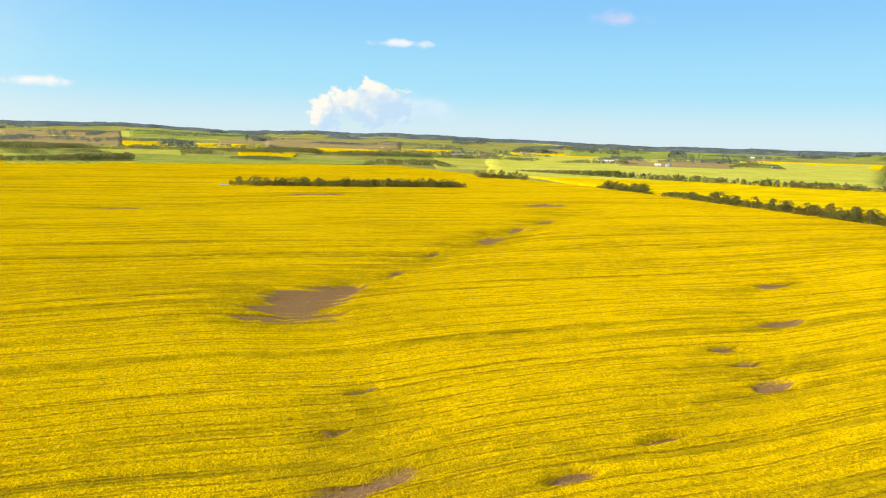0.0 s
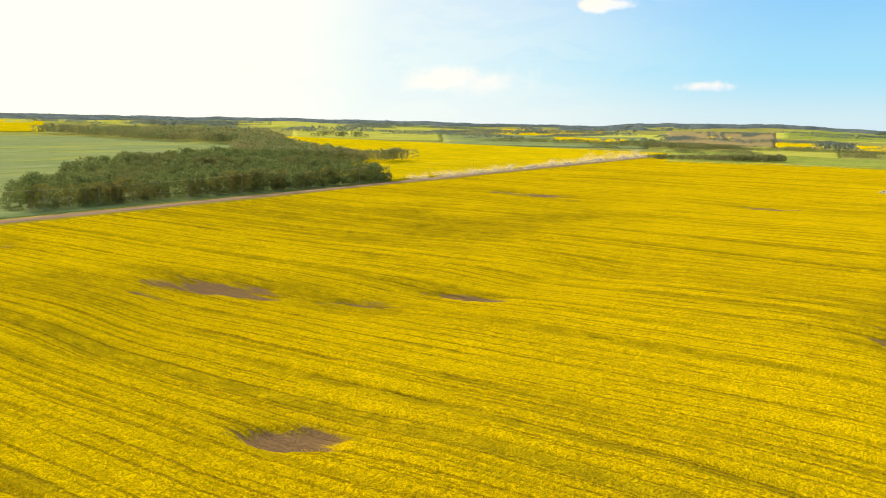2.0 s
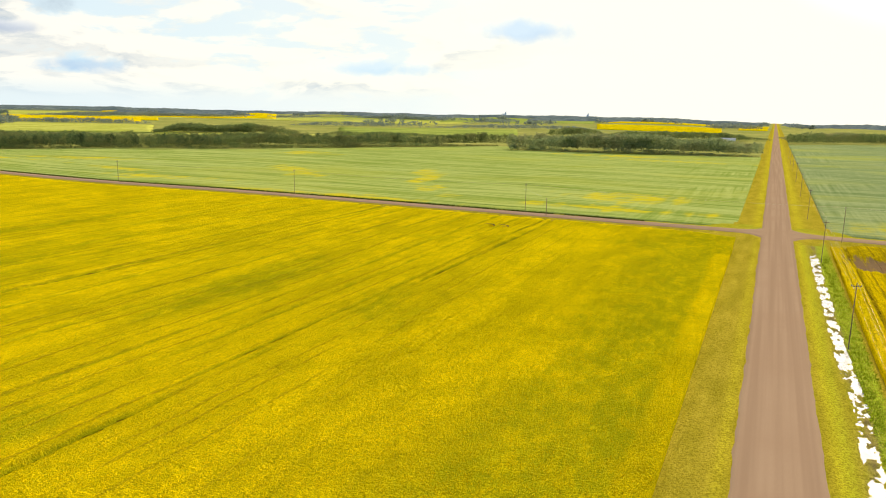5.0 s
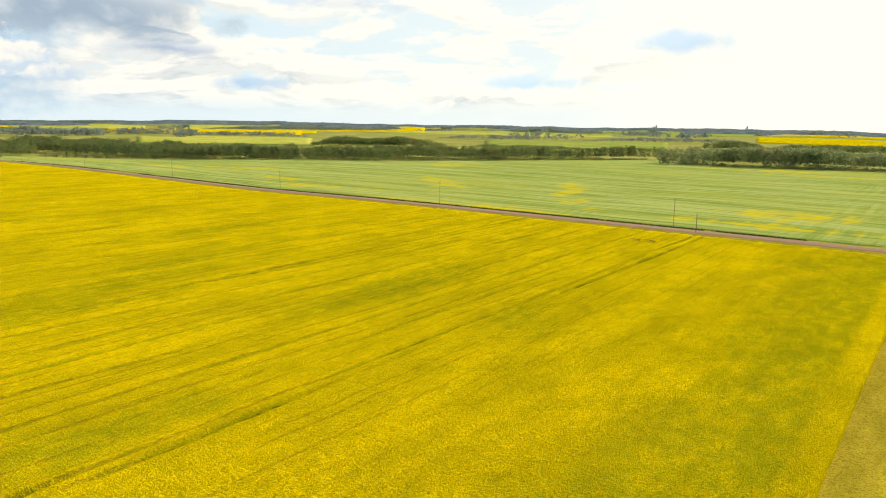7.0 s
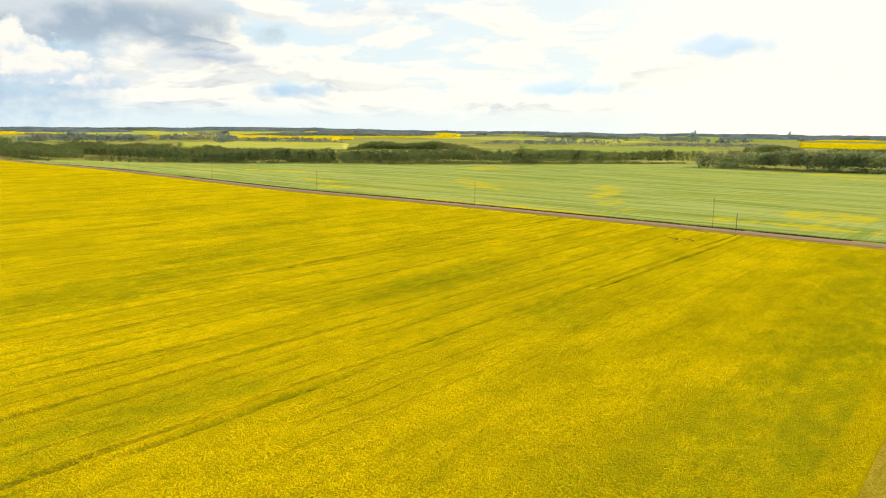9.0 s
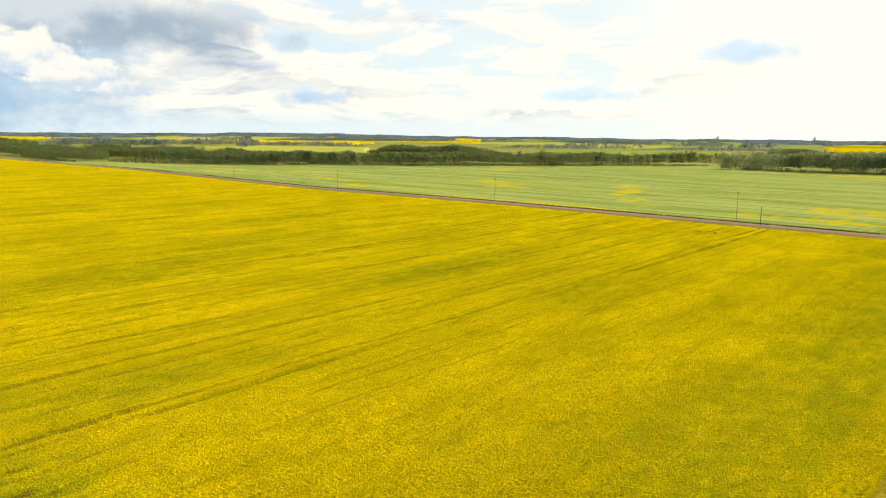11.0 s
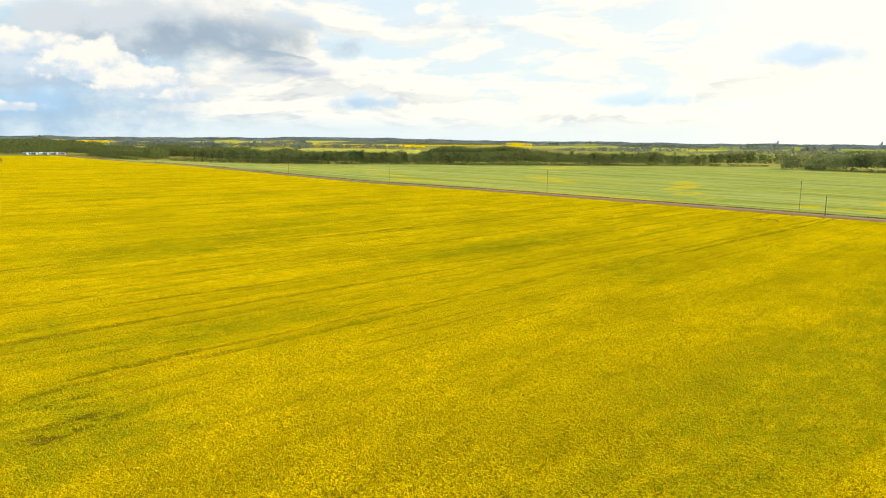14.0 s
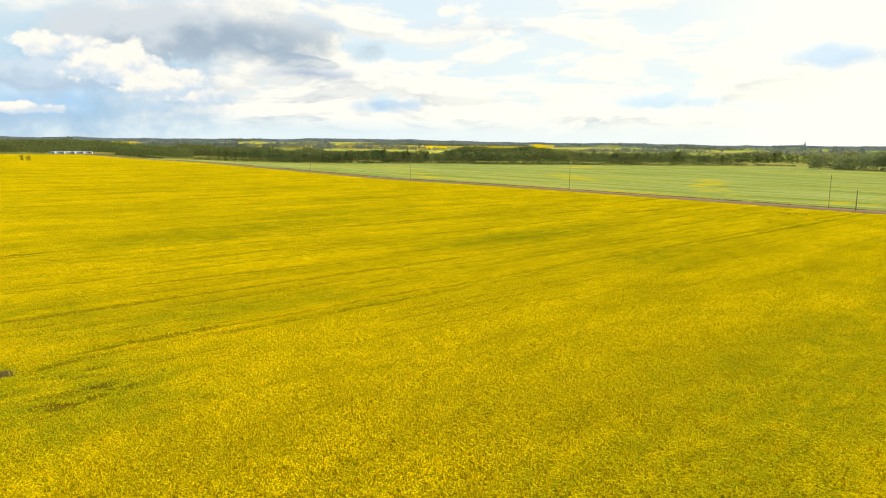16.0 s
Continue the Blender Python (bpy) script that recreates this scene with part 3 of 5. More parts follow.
def crop(name, label, xs, s, y_low, y_top, top, mat, bare_rows=(), thin_shade_rows=(), furrow=0.0, tram=(), seed=1, arcs=(), thin_share=0.6, olive=None, category="crop field"):
    """A standing crop: its canopy with furrows, hollows and bare patches, and its sides down to the soil."""
    nx, ny = len(xs), len(s)
    X = np.repeat(xs[None, :], ny, 0)
    lo, hi = y_low(xs), y_top(xs)
    Y = lo[None, :] + (hi - lo)[None, :] * s[:, None]
    bare = spots(X, Y, bare_rows, seed, 1.3) if bare_rows else np.zeros_like(X)
    # thin spots: sparse bloom, and a cloud shadow painted on the east field
    thin = thin_share * spots(X, Y, thin_shade_rows, seed + 7, 1.4, True) if thin_shade_rows else np.zeros_like(X)
    if len(bare_rows) > 5:
        wider = [(cx - 0.15 * rx, cy + 0.5 * ry, rx * 1.5, ry * 2.0, t) for cx, cy, rx, ry, t in bare_rows]
        thin = np.maximum(thin, 0.55 * spots(X, Y, wider, seed + 2, 1.6, True))
    if olive:
        thin = np.maximum(thin, olive(X, Y))
    tall = 1.0 - 0.25 * thin
    tall += 0.24 * (NZ.fbm(X / 0.9, Y / 1.2, 3) - 0.5) + 0.2 * (NZ.fbm(X / 4.0, Y / 7.0, 2) - 0.5) + 0.25 * (NZ.fbm(X / 22.0, Y / 60.0, 3) - 0.5)
    if furrow:
        dips = smooth01((NZ.fbm(X / 1.9 + 3, Y / 110.0, 3) - 0.56) / 0.12)
        tall -= furrow * dips
        thin = np.maximum(thin, 0.5 * dips)
    for tx, wide, deep in tram:
        d = np.abs(X - tx - 1.2 * (NZ.at(Y / 90.0, Y * 0 + tx) - 0.5)) / wide
        cut = deep * smooth01(1.25 - d) * smooth01(1.6 * NZ.fbm(Y / 22.0, X * 0 + tx, 3) - 0.15)
        tall -= 0.6 * cut
        thin = np.maximum(thin, 0.95 * cut)
    for ax, ay, ar, aw in arcs:
        cut = smooth01(1.0 - np.abs(np.hypot(X - ax, Y - ay) - ar) / aw) * (Y > ay - 2.0) * (0.75 + 0.4 * NZ.fbm(X / 3.0, Y / 3.0, 2))
        tall -= 0.5 * cut
        thin = np.maximum(thin, cut)
    tall *= 1.0 - 0.93 * smooth01((bare - 0.25) / 0.4)
    Z = land(X, Y) + SOIL_Z + np.clip(tall, 0.04, None) * (top - SOIL_Z)
    for k in (0, -1):
        Z[k, :] = land(X[k], Y[k]) + SOIL_Z
        Z[:, k] = land(X[:, k], Y[:, k]) + SOIL_Z
    co = np.stack([X, Y, Z], -1).reshape(-1, 3)
    ob = new(name, mesh_arrays(name, co, grid_faces(nx, ny), [mat], {"bare": bare, "thin": thin}))
    return tagged(ob, label, category, kind="stuff"), (X, Y, Z, bare, thin)


def edged(v, w=0.12):
    """Add a narrow first and last step, for a crop's upright side."""
    return np.concatenate([[v[0]], [v[0] + w], v[1:-1], [v[-1] - w], [v[-1]]])


BARE_A = [(138, -25, 17, 12, -30), (153, -38, 7, 4, -25), (168, -54, 6, 2, -40), (194, -74, 6, 1.5, -40), (219, -105, 13, 6, -40),
          (240, -126, 10, 3, -45), (266, -154, 11, 4, -45), (131, -147, 3, 10, 10), (99, -117, 2.2, 6, 10), (71, -84, 2.2, 4.5, 20),
          (80, -88, 1.4, 4, 0), (87, -90, 1.2, 3, 0), (60, -17, 2.0, 7, 10), (53, -38, 1.0, 3, 5), (59, -55, 1.0, 5, 10), (87, -25, 1.2, 4, 15), (74, -17, 0.7, 3, 10)]
BARE_A2 = [(95, 108, 9, 16, 30), (104, 77, 4, 9, 15), (120, 61, 3, 10, 10), (52, 51, 3.5, 6, 20), (315, 125, 12, 22, 0),
           (85, 190, 14, 7, -30), (28, 51, 1.3, 3, 10), (20.8, 66, 0.25, 9, 0), (25, 194, 9, 10, 0), (335, 20, 6, 14, 5), (390, -70, 6, 25, 5), (330, -190, 8, 12, 0)]
LINE_RNG = np.random.RandomState(19)
TRAM_A = [(15.8, 0.4, 0.8), (20.8, 0.38, 0.85), (28.4, 0.35, 0.9), (47.2, 0.5, 0.9)]
line_x = 17.5
while line_x < 240.0:
    TRAM_A.append((line_x, 0.22 + 0.0034 * line_x, 0.3 + 0.55 * LINE_RNG.rand()))
    line_x += 2.4 + 4.2 * LINE_RNG.rand()
FIELD_A = crop("canola_field", "bright yellow canola in bloom with bare brown patches and furrows",
               edged(graded(12.4, 800.0, 12.4, 0.32, 0.007)), edged(np.unique(np.concatenate([graded(-312.0, 222.0, 10.0, 0.7, 0.010) / 534.0 + 312.0 / 534.0, np.arange(436.0, 454.0, 0.45) / 528.0])), 0.0004),
               lambda x: np.interp(x, (0, 450, 800), (-312, -312, -250)), lambda x: cross_y(x) - np.where(x < 20, 15 - (x - 13) * 0.9, 8.5), 0.10,
               # thin spots four to seven paint a cloud shadow into the crop colour
               CANOLA_A, BARE_A + BARE_A2, [(205, -90, 85, 9, -47), (70, -80, 8, 30, 12), (70, -20, 20, 9, 0), (195, 165, 26, 50, -10), (198, 108, 48, 24, -20), (255, 75, 40, 13, -30), (222, 140, 30, 14, 10), (26, 75, 6, 22, 0), (24, 64, 3, 12, 0)], 0.10, TRAM_A, 3, [(54.5, 126, 1.8, 0.5), (54.5, 126, 3.3, 0.5), (54.5, 126, 4.8, 0.5), (54.5, 126, 6.3, 0.5)])[1]
THIN_B = [(-150, 98, 12, 40, 10), (-132, 44, 7, 26, 5), (-62, 8, 9, 13, 10), (-75, 30, 5, 20, 5), (-56, 16, 6, 7, 10), (-84, 18, 14, 8, 0),
          (-63, 104, 6, 14, 0), (-34, 191, 7, 6, 0), (-90, 173, 7, 6, 0), (-35, 45, 5, 5, 0), (-95, 110, 7, 24, 0), (-20, 58, 4, 14, 0), (-22, 88, 4, 12, 0),
          (-30, 116, 6, 9, 0), (-25, 72, 3, 8, 0), (-24, 140, 5, 16, 0), (-190, 130, 9, 30, 0), (-255, 95, 7, 45, 0)]
BARE_B = [(-66, 9, 1.5, 3, 10), (-78.5, 197, 0.7, 3.5, -25), (-75, 198, 0.7, 3.5, -25)]
TRAM_B = [(x, 0.45 + 0.003 * abs(x), 0.55) for x in (-66, -77, -84, -93, -101, -108, -119, -126, -138, -152, -170, -190, -215)] + [(-66.2, 0.6, 1.0), (-68.4, 0.5, 0.9), (-128.6, 1.0, 0.9)]
FIELD_B = crop("canola_field", "golden yellow canola in bloom with greener thin patches",
               edged(-graded(10.9, 792.0, 10.9, 0.30, 0.007)[::-1]), edged(graded(-120.0, 222.0, 30.0, 0.45, 0.010) / 342.0 + 120.0 / 342.0, 0.0006),
               lambda x: 0 * x - 120.0, lambda x: cross_y(x) - np.where(x > -24, 9.0 + (x + 24) * 0.35, 9.0), 0.10, CANOLA_B, BARE_B, THIN_B, 0.0, TRAM_B, 11, thin_share=0.42,
               olive=lambda x, y: np.maximum(smooth01((-12.5 - x - 1.6 * NZ.fbm(x / 2.0, y / 7.0, 3)) / 1.8), smooth01((y - 184) / 5.0)) * smooth01((x + 48) / 30.0) * np.clip(1.5 * NZ.fbm(x / 6.0, y / 10.0, 5) - 0.5 + 0.42 * smooth01((x + 34.0) / 14.0), 0.03, 0.38)
               + 0.85 * np.exp(-((x + 59) / 11.0) ** 2 - ((y - 13) / 10.0) ** 2) * np.clip(0.45 + 0.8 * NZ.fbm(x / 2.5, y / 9.0, 4), 0, 1.0)
               + 0.5 * np.exp(-((x + 139) / 9.0) ** 2 - ((y - 66) / 42.0) ** 2) * np.clip(0.3 + NZ.fbm(x / 3.0, y / 12.0, 4), 0, 1.0))[1]
THIN_C = [(-146, 290, 6, 12, 40), (-165, 325, 5, 22, 20), (-180, 358, 6, 22, 28), (-57, 300, 22, 14, 0), (-57, 262, 34, 6, 0), (-160, 242, 40, 5, 0), (-285, 262, 30, 7, 5),
          (-340, 285, 30, 5, -10), (-434, 332, 45, 9, 10), (-470, 300, 40, 6, 0), (-250, 330, 8, 30, 50), (-70, 560, 40, 8, 0), (-340, 470, 20, 14, 0), (-120, 600, 40, 10, 0)]
crop("pea_field", "pale green pea field with light swaths and yellow weed patches",
     edged(graded(-690.0, -12.0, -12.0, 1.6, 0.008)), edged(np.linspace(0, 1, 120), 0.0006),
     lambda x: cross_y(x) + 9.0, lambda x: np.interp(x, (-690, -610, -556, -430, -375, -262, -235, -228, -140, -12), (300, 380, 432, 478, 537, 690, 690, 628, 636, 670)), -0.45, PEA, (), THIN_C, 0.0, (), 21, thin_share=1.0)
crop("pea_field", "pea field stretching away beside the gravel road, sun flare's grey in its colour",
     edged(graded(14.0, 640.0, 14.0, 2.0, 0.009)), edged(np.linspace(0, 1, 120), 0.0006),
     lambda x: cross_y(x) + 9.0, lambda x: np.interp(x, (14, 350, 640), (1000, 1300, 900)), -0.45, PEA_GREYED, (), [(60, 262, 40, 9, 0), (30, 255, 12, 12, 0)], 0.0, (), 25)
crop("canola_field", "bright yellow canola beyond the gravel side road",
     edged(graded(332.0, 960.0, 332.0, 3.0, 0.01)), edged(np.linspace(0, 1, 60), 0.001),
     lambda x: cross_y(x) + 9.0, lambda x: np.interp(x, (332, 520, 700, 960), (290, 400, 640, 900)), 0.35, CANOLA_FAR, (), (), 0.0, (), 31)


FIELDS = [0]


def far_field(kind, a, b, c, d):
    """A distant field between four corners, near pair first, following the land."""
    mat, label = {
        "canola": (CANOLA_FAR, "distant yellow canola field in bloom"), "green": (GREEN, "distant green cereal field"),
        "pale": (PALE, "distant pale yellow-green field"), "pasture": (PASTURE, "distant green pasture"),
        "pea": (PEA_GREYED, "distant grey-green pea field"), "fallow": (FALLOW, "distant brown fallow field")}[kind]
    n = 26
    u, v = np.meshgrid(edged(np.linspace(0, 1, n), 0.002), edged(np.linspace(0, 1, n), 0.002))
    X, Y = [(1 - v) * ((1 - u) * a[i] + u * b[i]) + v * ((1 - u) * d[i] + u * c[i]) for i in (0, 1)]
    w = (NZ.fbm(X / 90.0 + 5, Y / 90.0, 3) - 0.5)
    X, Y = X + 12.0 * w, Y + 12.0 * (NZ.fbm(X / 90.0 + 60, Y / 90.0, 3) - 0.5)
    FIELDS[0] += 1
    Z = land(X, Y) + SOIL_Z + 0.9 + 0.004 * FIELDS[0]
    for k in (0, -1):
        Z[k, :] -= 3.0
        Z[:, k] -= 3.0
    co = np.stack([X, Y, Z], -1).reshape(-1, 3)
    zero = np.zeros(len(co))
    ob = new(kind + "_field", mesh_arrays(kind + "_field", co, grid_faces(n + 2, n + 2), [mat], {"bare": zero, "thin": zero}))
    tagged(ob, label, "crop field", kind="stuff")


# ---------------------------------------------------------------- roads and verges
def make_roads():
    xs = np.concatenate([[-4.3], np.linspace(-3.95, 3.95, 21), [4.3]])
    ys = np.concatenate([graded(-90.0, 420.0, 60.0, 0.8, 0.008), np.geomspace(440, 4700, 60)])
    X, Y = np.meshgrid(xs, ys)
    rag = 0.35 * (NZ.fbm(Y / 3.0, X * 0 + 4 + np.sign(X), 3) - 0.5)
    Z = land(X, Y) + 0.16 - 0.012 * X * X - 0.25 * (np.abs(X) > 4.1) + 0.04 * (NZ.fbm(X / 0.6, Y / 25.0, 3) - 0.5)
    X = X * (1 + 0.25 * rag) - 0.35
    ob = new("road", mesh_arrays("road", np.stack([X, Y, Z], -1).reshape(-1, 3), grid_faces(len(xs), len(ys)), [GRAVEL], smooth=True))
    tagged(ob, "straight wide brown gravel road with faint wheel tracks", "road", kind="structure")
    xs = np.concatenate([-np.geomspace(900, 26, 90), np.arange(-25, 25.1, 0.8), np.geomspace(26, 900, 90)])
    ts = np.linspace(-1, 1, 13)
    X, Tt = np.meshgrid(xs, ts)
    half = 3.4 + 9.0 * np.exp(-np.clip(np.abs(X) - 3.6, 0, None) / 2.6) + 0.3 * (NZ.fbm(X / 4.0, np.sign(Tt) + 9, 3) - 0.5)
    Y = cross_y(X) + Tt * half
    Z = land(X, Y) + 0.13 - 0.13 * Tt * Tt - 0.2 * (np.abs(Tt) > 0.99) - np.where(np.abs(X) < 4.4, 0.06, 0.0)
    ob = new("side_road", mesh_arrays("side_road", np.stack([X, Y, Z], -1).reshape(-1, 3), grid_faces(len(xs), len(ts)), [GRAVEL_X], smooth=True))
    tagged(ob, "narrow brown gravel side road crossing at right angles", "road", kind="structure")


make_roads()


def make_verges():
    # along the main road, with the wet ditch on its east side
    xs = np.concatenate([np.arange(-11.5, -3.4, 0.4), np.linspace(-3.3, 3.3, 5), np.arange(3.5, 13.6, 0.22)])
    ys = np.concatenate([graded(-90.0, 217.0, 60.0, 0.4, 0.003)])
    X, Y = np.meshgrid(xs, ys)
    n = NZ.fbm(X / 0.8, Y / 1.6, 4) - 0.5
    bend = np.interp(Y, (30, 62, 92, 120, 150, 200), (-0.3, -0.4, 0.6, 0.1, -0.1, -0.2))
    U = X - bend * np.exp(-((X - 8.2) / 2.2) ** 2)
    n2 = NZ.fbm(X / 2.5 + 40, Y / 6.0, 3) - 0.5
    prof = np.interp(U, (-11.5, -8, -5.2, -4, 4, 5, 6.8, 7.5, 8.9, 9.4, 11, 12.2, 13.6),
                     (-0.85, -0.7, -0.35, -0.15, -0.15, -0.25, -0.42, -0.655, -0.655, -0.42, -0.35, -0.55, -0.9))
    n3 = 0.65 * (NZ.fbm(X / 0.9 + 9, Y / 2.4 + 5, 2) - 0.5) + 0.5 * (NZ.fbm(X / 0.3 + 9, Y / 0.5 + 5, 3) - 0.5)
    Z = prof + 0.16 * n * np.exp(-((X - 8.2) / 2.0) ** 2) + 0.1 * n + 1.0 * n3 * np.exp(-((U - 8.2) / 1.1) ** 2) + 0.12 * n2 * np.exp(-((X - 8.2) / 1.3) ** 2) + 0.2 * np.clip(n, 0, 1) * (X > 9.4)
    Z = Z + (np.minimum(Z * 0.15 - 0.12, -0.14) - Z) * smooth01((Y - 196) / 14.0)
    lush = smooth01((U - 8.7) / 0.6) * smooth01((12.0 - X) / 0.8) + 0.35 * np.exp(-((U - 8.2) / 1.2) ** 2) + 0.35 * np.exp(-((X - 6.0) / 0.9) ** 2)
    mud = 0.8 * np.exp(-((U - 8.3) / 0.9) ** 2)
    ob = new("roadside_verge", mesh_arrays("roadside_verge", np.stack([X, Y, Z], -1).reshape(-1, 3), grid_faces(len(xs), len(ys)), [VERGE],
                                           {"lush": np.clip(lush, 0, 1), "mud": mud, "fresh": np.clip(1.2 * np.exp(-((X - 5.4) / 1.0) ** 2) + 0.6 * np.exp(-((X + 5.6) / 0.8) ** 2), 0, 1)}))
    tagged(ob, "dry yellow-green roadside grass with a muddy ditch", "grass verge", kind="structure")
    wx, wy = np.array([6.6, 8.2, 9.8]), np.arange(-80, 203, 4.0)
    X, Y = np.meshgrid(wx, wy)
    ob = new("water", mesh_arrays("water", np.stack([X, Y, 0 * X - 0.60], -1).reshape(-1, 3), grid_faces(3, len(wy)), [WATER]))
    tagged(ob, "still shallow ditch water mirroring the bright sky", "water", kind="structure")
    # beyond the crossing
    xs = np.concatenate([np.arange(-13.0, -3.4, 0.8), [0.0], np.arange(3.5, 15.1, 0.8)])
    ys = np.concatenate([np.arange(241, 420, 1.5), np.geomspace(422, 4600, 60)])
    X, Y = np.meshgrid(xs, ys)
    Z = land(X, Y) - 0.15 + np.interp(np.abs(X), (4, 6, 9, 15), (0.0, -0.2, -0.5, -0.8)) * (0.12 + 0.88 * smooth01((Y - 244) / 14.0)) + 0.2 * (NZ.fbm(X / 2.0, Y / 4.0, 3) - 0.5)
    ob = new("roadside_verge", mesh_arrays("roadside_verge", np.stack([X, Y, Z], -1).reshape(-1, 3), grid_faces(len(xs), len(ys)), [VERGE],
                                           {"lush": 0 * X, "mud": 0 * X, "fresh": 0.8 * np.exp(-((np.abs(X) - 6.0) / 1.6) ** 2)}))
    tagged(ob, "dry yellow-green grass along the far gravel road", "grass verge", kind="structure")
    # along the side road
    xs = np.concatenate([-np.geomspace(860, 30, 120), np.arange(-29, 29.1, 0.8), np.geomspace(30, 900, 120)])
    ts = np.linspace(-15.5, 15.5, 32)
    X, D = np.meshgrid(xs, ts)
    Y = cross_y(X) + D
    Z = land(X, Y) - 0.1 + np.interp(np.abs(D), (2, 4, 7, 9, 15.5), (-0.1, -0.1, -0.5, -0.5, -0.75)) * (0.12 + 0.88 * smooth01((np.abs(X) - 9) / 18.0)) + 0.14 * (NZ.fbm(X / 3.0, Y / 1.5, 3) - 0.5)
    Z = np.where((np.abs(X) < 4.5), np.minimum(Z, -0.14), Z)
    ob = new("roadside_verge", mesh_arrays("roadside_verge", np.stack([X, Y, Z], -1).reshape(-1, 3), grid_faces(len(xs), len(ts)), [VERGE],
                                           {"lush": 0.5 * smooth01((D - 5) / 3), "mud": 0 * X}))
    tagged(ob, "rough grass along the gravel side road", "grass verge", kind="structure")


make_verges()


# ---------------------------------------------------------------- flower heads and reeds
def tufts(name, label, category, px, py, pz, size, tall, mat, seed, n=4):
    """Many small upright plumes, each a narrow leaning cone."""
    rng = np.random.RandomState(seed)
    m = len(px)
    ang = rng.rand(m, 1) * math.tau + np.arange(n)[None, :] * math.tau / n
    rad = size[:, None] * (0.6 + 0.7 * rng.rand(m, n))
    ring = np.stack([px[:, None] + rad * np.cos(ang), py[:, None] + rad * np.sin(ang), (pz - 0.25 * tall)[:, None] + 0.12 * tall[:, None] * rng.rand(m, n)], -1)
    tip = np.stack([px + size * (rng.rand(m) - 0.5) * 1.4, py + size * (rng.rand(m) - 0.5) * 1.4, pz + tall * (0.5 + 0.6 * rng.rand(m))], -1)
    co = np.concatenate([ring, tip[:, None, :]], 1).reshape(-1, 3)
    base = (np.arange(m) * (n + 1))[:, None]
    i = np.arange(n)[None, :]
    faces = np.stack([base + i, base + (i + 1) % n, np.broadcast_to(base + n, (m, n))], -1).reshape(-1, 3)
    ob = new(name, mesh_arrays(name, co, faces, [mat]))
    return tagged(ob, label, category, kind="stuff")


def heads_on(field, seed, count, cx, cy, near, reach, lo_az, hi_az, label, rows):
    """Flower plumes on a crop's canopy, thickest nearest to (cx, cy)."""
    X, Y, Z, bare, thin = field
    rng = np.random.RandomState(seed)
    r = near * (reach / near) ** rng.rand(count)
    r = np.where(rng.rand(count) < 0.5, r, near + (reach - near) * (1 - np.sqrt(rng.rand(count))))
    a = np.radians(lo_az + (hi_az - lo_az) * rng.rand(count))
    px, py = cx + r * np.sin(a), cy + r * np.cos(a)
    xs = X[0]
    ok = (px > xs[1]) & (px < xs[-2]) & (py > Y[1].max()) & (py < Y[-2].min() - 2)
    px, py = px[ok], py[ok]
    i = np.clip(np.searchsorted(xs, px) - 1, 0, len(xs) - 2)
    lo, hi = Y[0, i], Y[-1, i]
    s = (py - lo) / (hi - lo)
    s_rows = (Y[:, 0] - Y[0, 0]) / (Y[-1, 0] - Y[0, 0])
    j = np.clip(np.searchsorted(s_rows, s) - 1, 0, len(s_rows) - 2)
    z, b, t = Z[j, i], bare[j, i], thin[j, i]
    keep = (b < 0.25) & (rng.rand(len(px)) > 0.95 * t) & (NZ.fbm(px / 1.9 + 3, py / 110.0, 3) < rows)
    px, py, z = px[keep], py[keep], z[keep]
    size = 0.035 + 0.055 * rng.rand(len(px))
    tufts("canola_flowers", label, "flowers", px, py, z, size, 0.10 + 0.14 * rng.rand(len(px)), BLOOM, seed + 1, 3)


heads_on(FIELD_B, 41, 150000, -3.0, 0.0, 30.0, 150.0, -110.0, -2.0, "dense yellow canola flower plumes among green stems", 0.8)
heads_on(FIELD_A, 43, 140000, -4.0, 0.0, 55.0, 170.0, 5.0, 165.0, "dense yellow canola flower plumes beside brown patches", 0.66)


def make_reeds():
    rng = np.random.RandomState(8)
    n = 16000
    px = 10.5 + 0.62 * rng.randn(n)
    py = -60 + 270 * rng.rand(n)
    ok = (px > 9.3) & (px < 11.9)
    px, py = px[ok], py[ok]
    tufts("ditch_reeds", "lush green reeds and grass lining the wet ditch", "reeds", px, py, 0 * px - 0.42, 0.09 + 0.09 * rng.rand(len(px)),
          0.10 + 0.16 * rng.rand(len(px)), GRASS, 9, 3)


make_reeds()


def make_ditch_grass():
    """Rank dark grass standing in the ditch of the side road."""
    rng = np.random.RandomState(18)
    n = 15000
    px = -40.0 - 680.0 * rng.rand(n) ** 1.2
    off = 6.3 + 0.30 * rng.randn(n) + 1.1 * (rng.rand(n) < 0.25)
    py = cross_y(px) + off
    ok = NZ.fbm(px / 16.0, py / 3.0, 3) + 0.12 * rng.rand(n) > 0.53
    px, py = px[ok], py[ok]
    tufts("ditch_grass", "rank dark green grass in the side road's ditch", "grass", px, py, land(px, py) - 0.45, 0.18 + 0.16 * rng.rand(len(px)),
          0.3 + 0.4 * rng.rand(len(px)), DARK_GRASS, 19, 4)


make_ditch_grass()


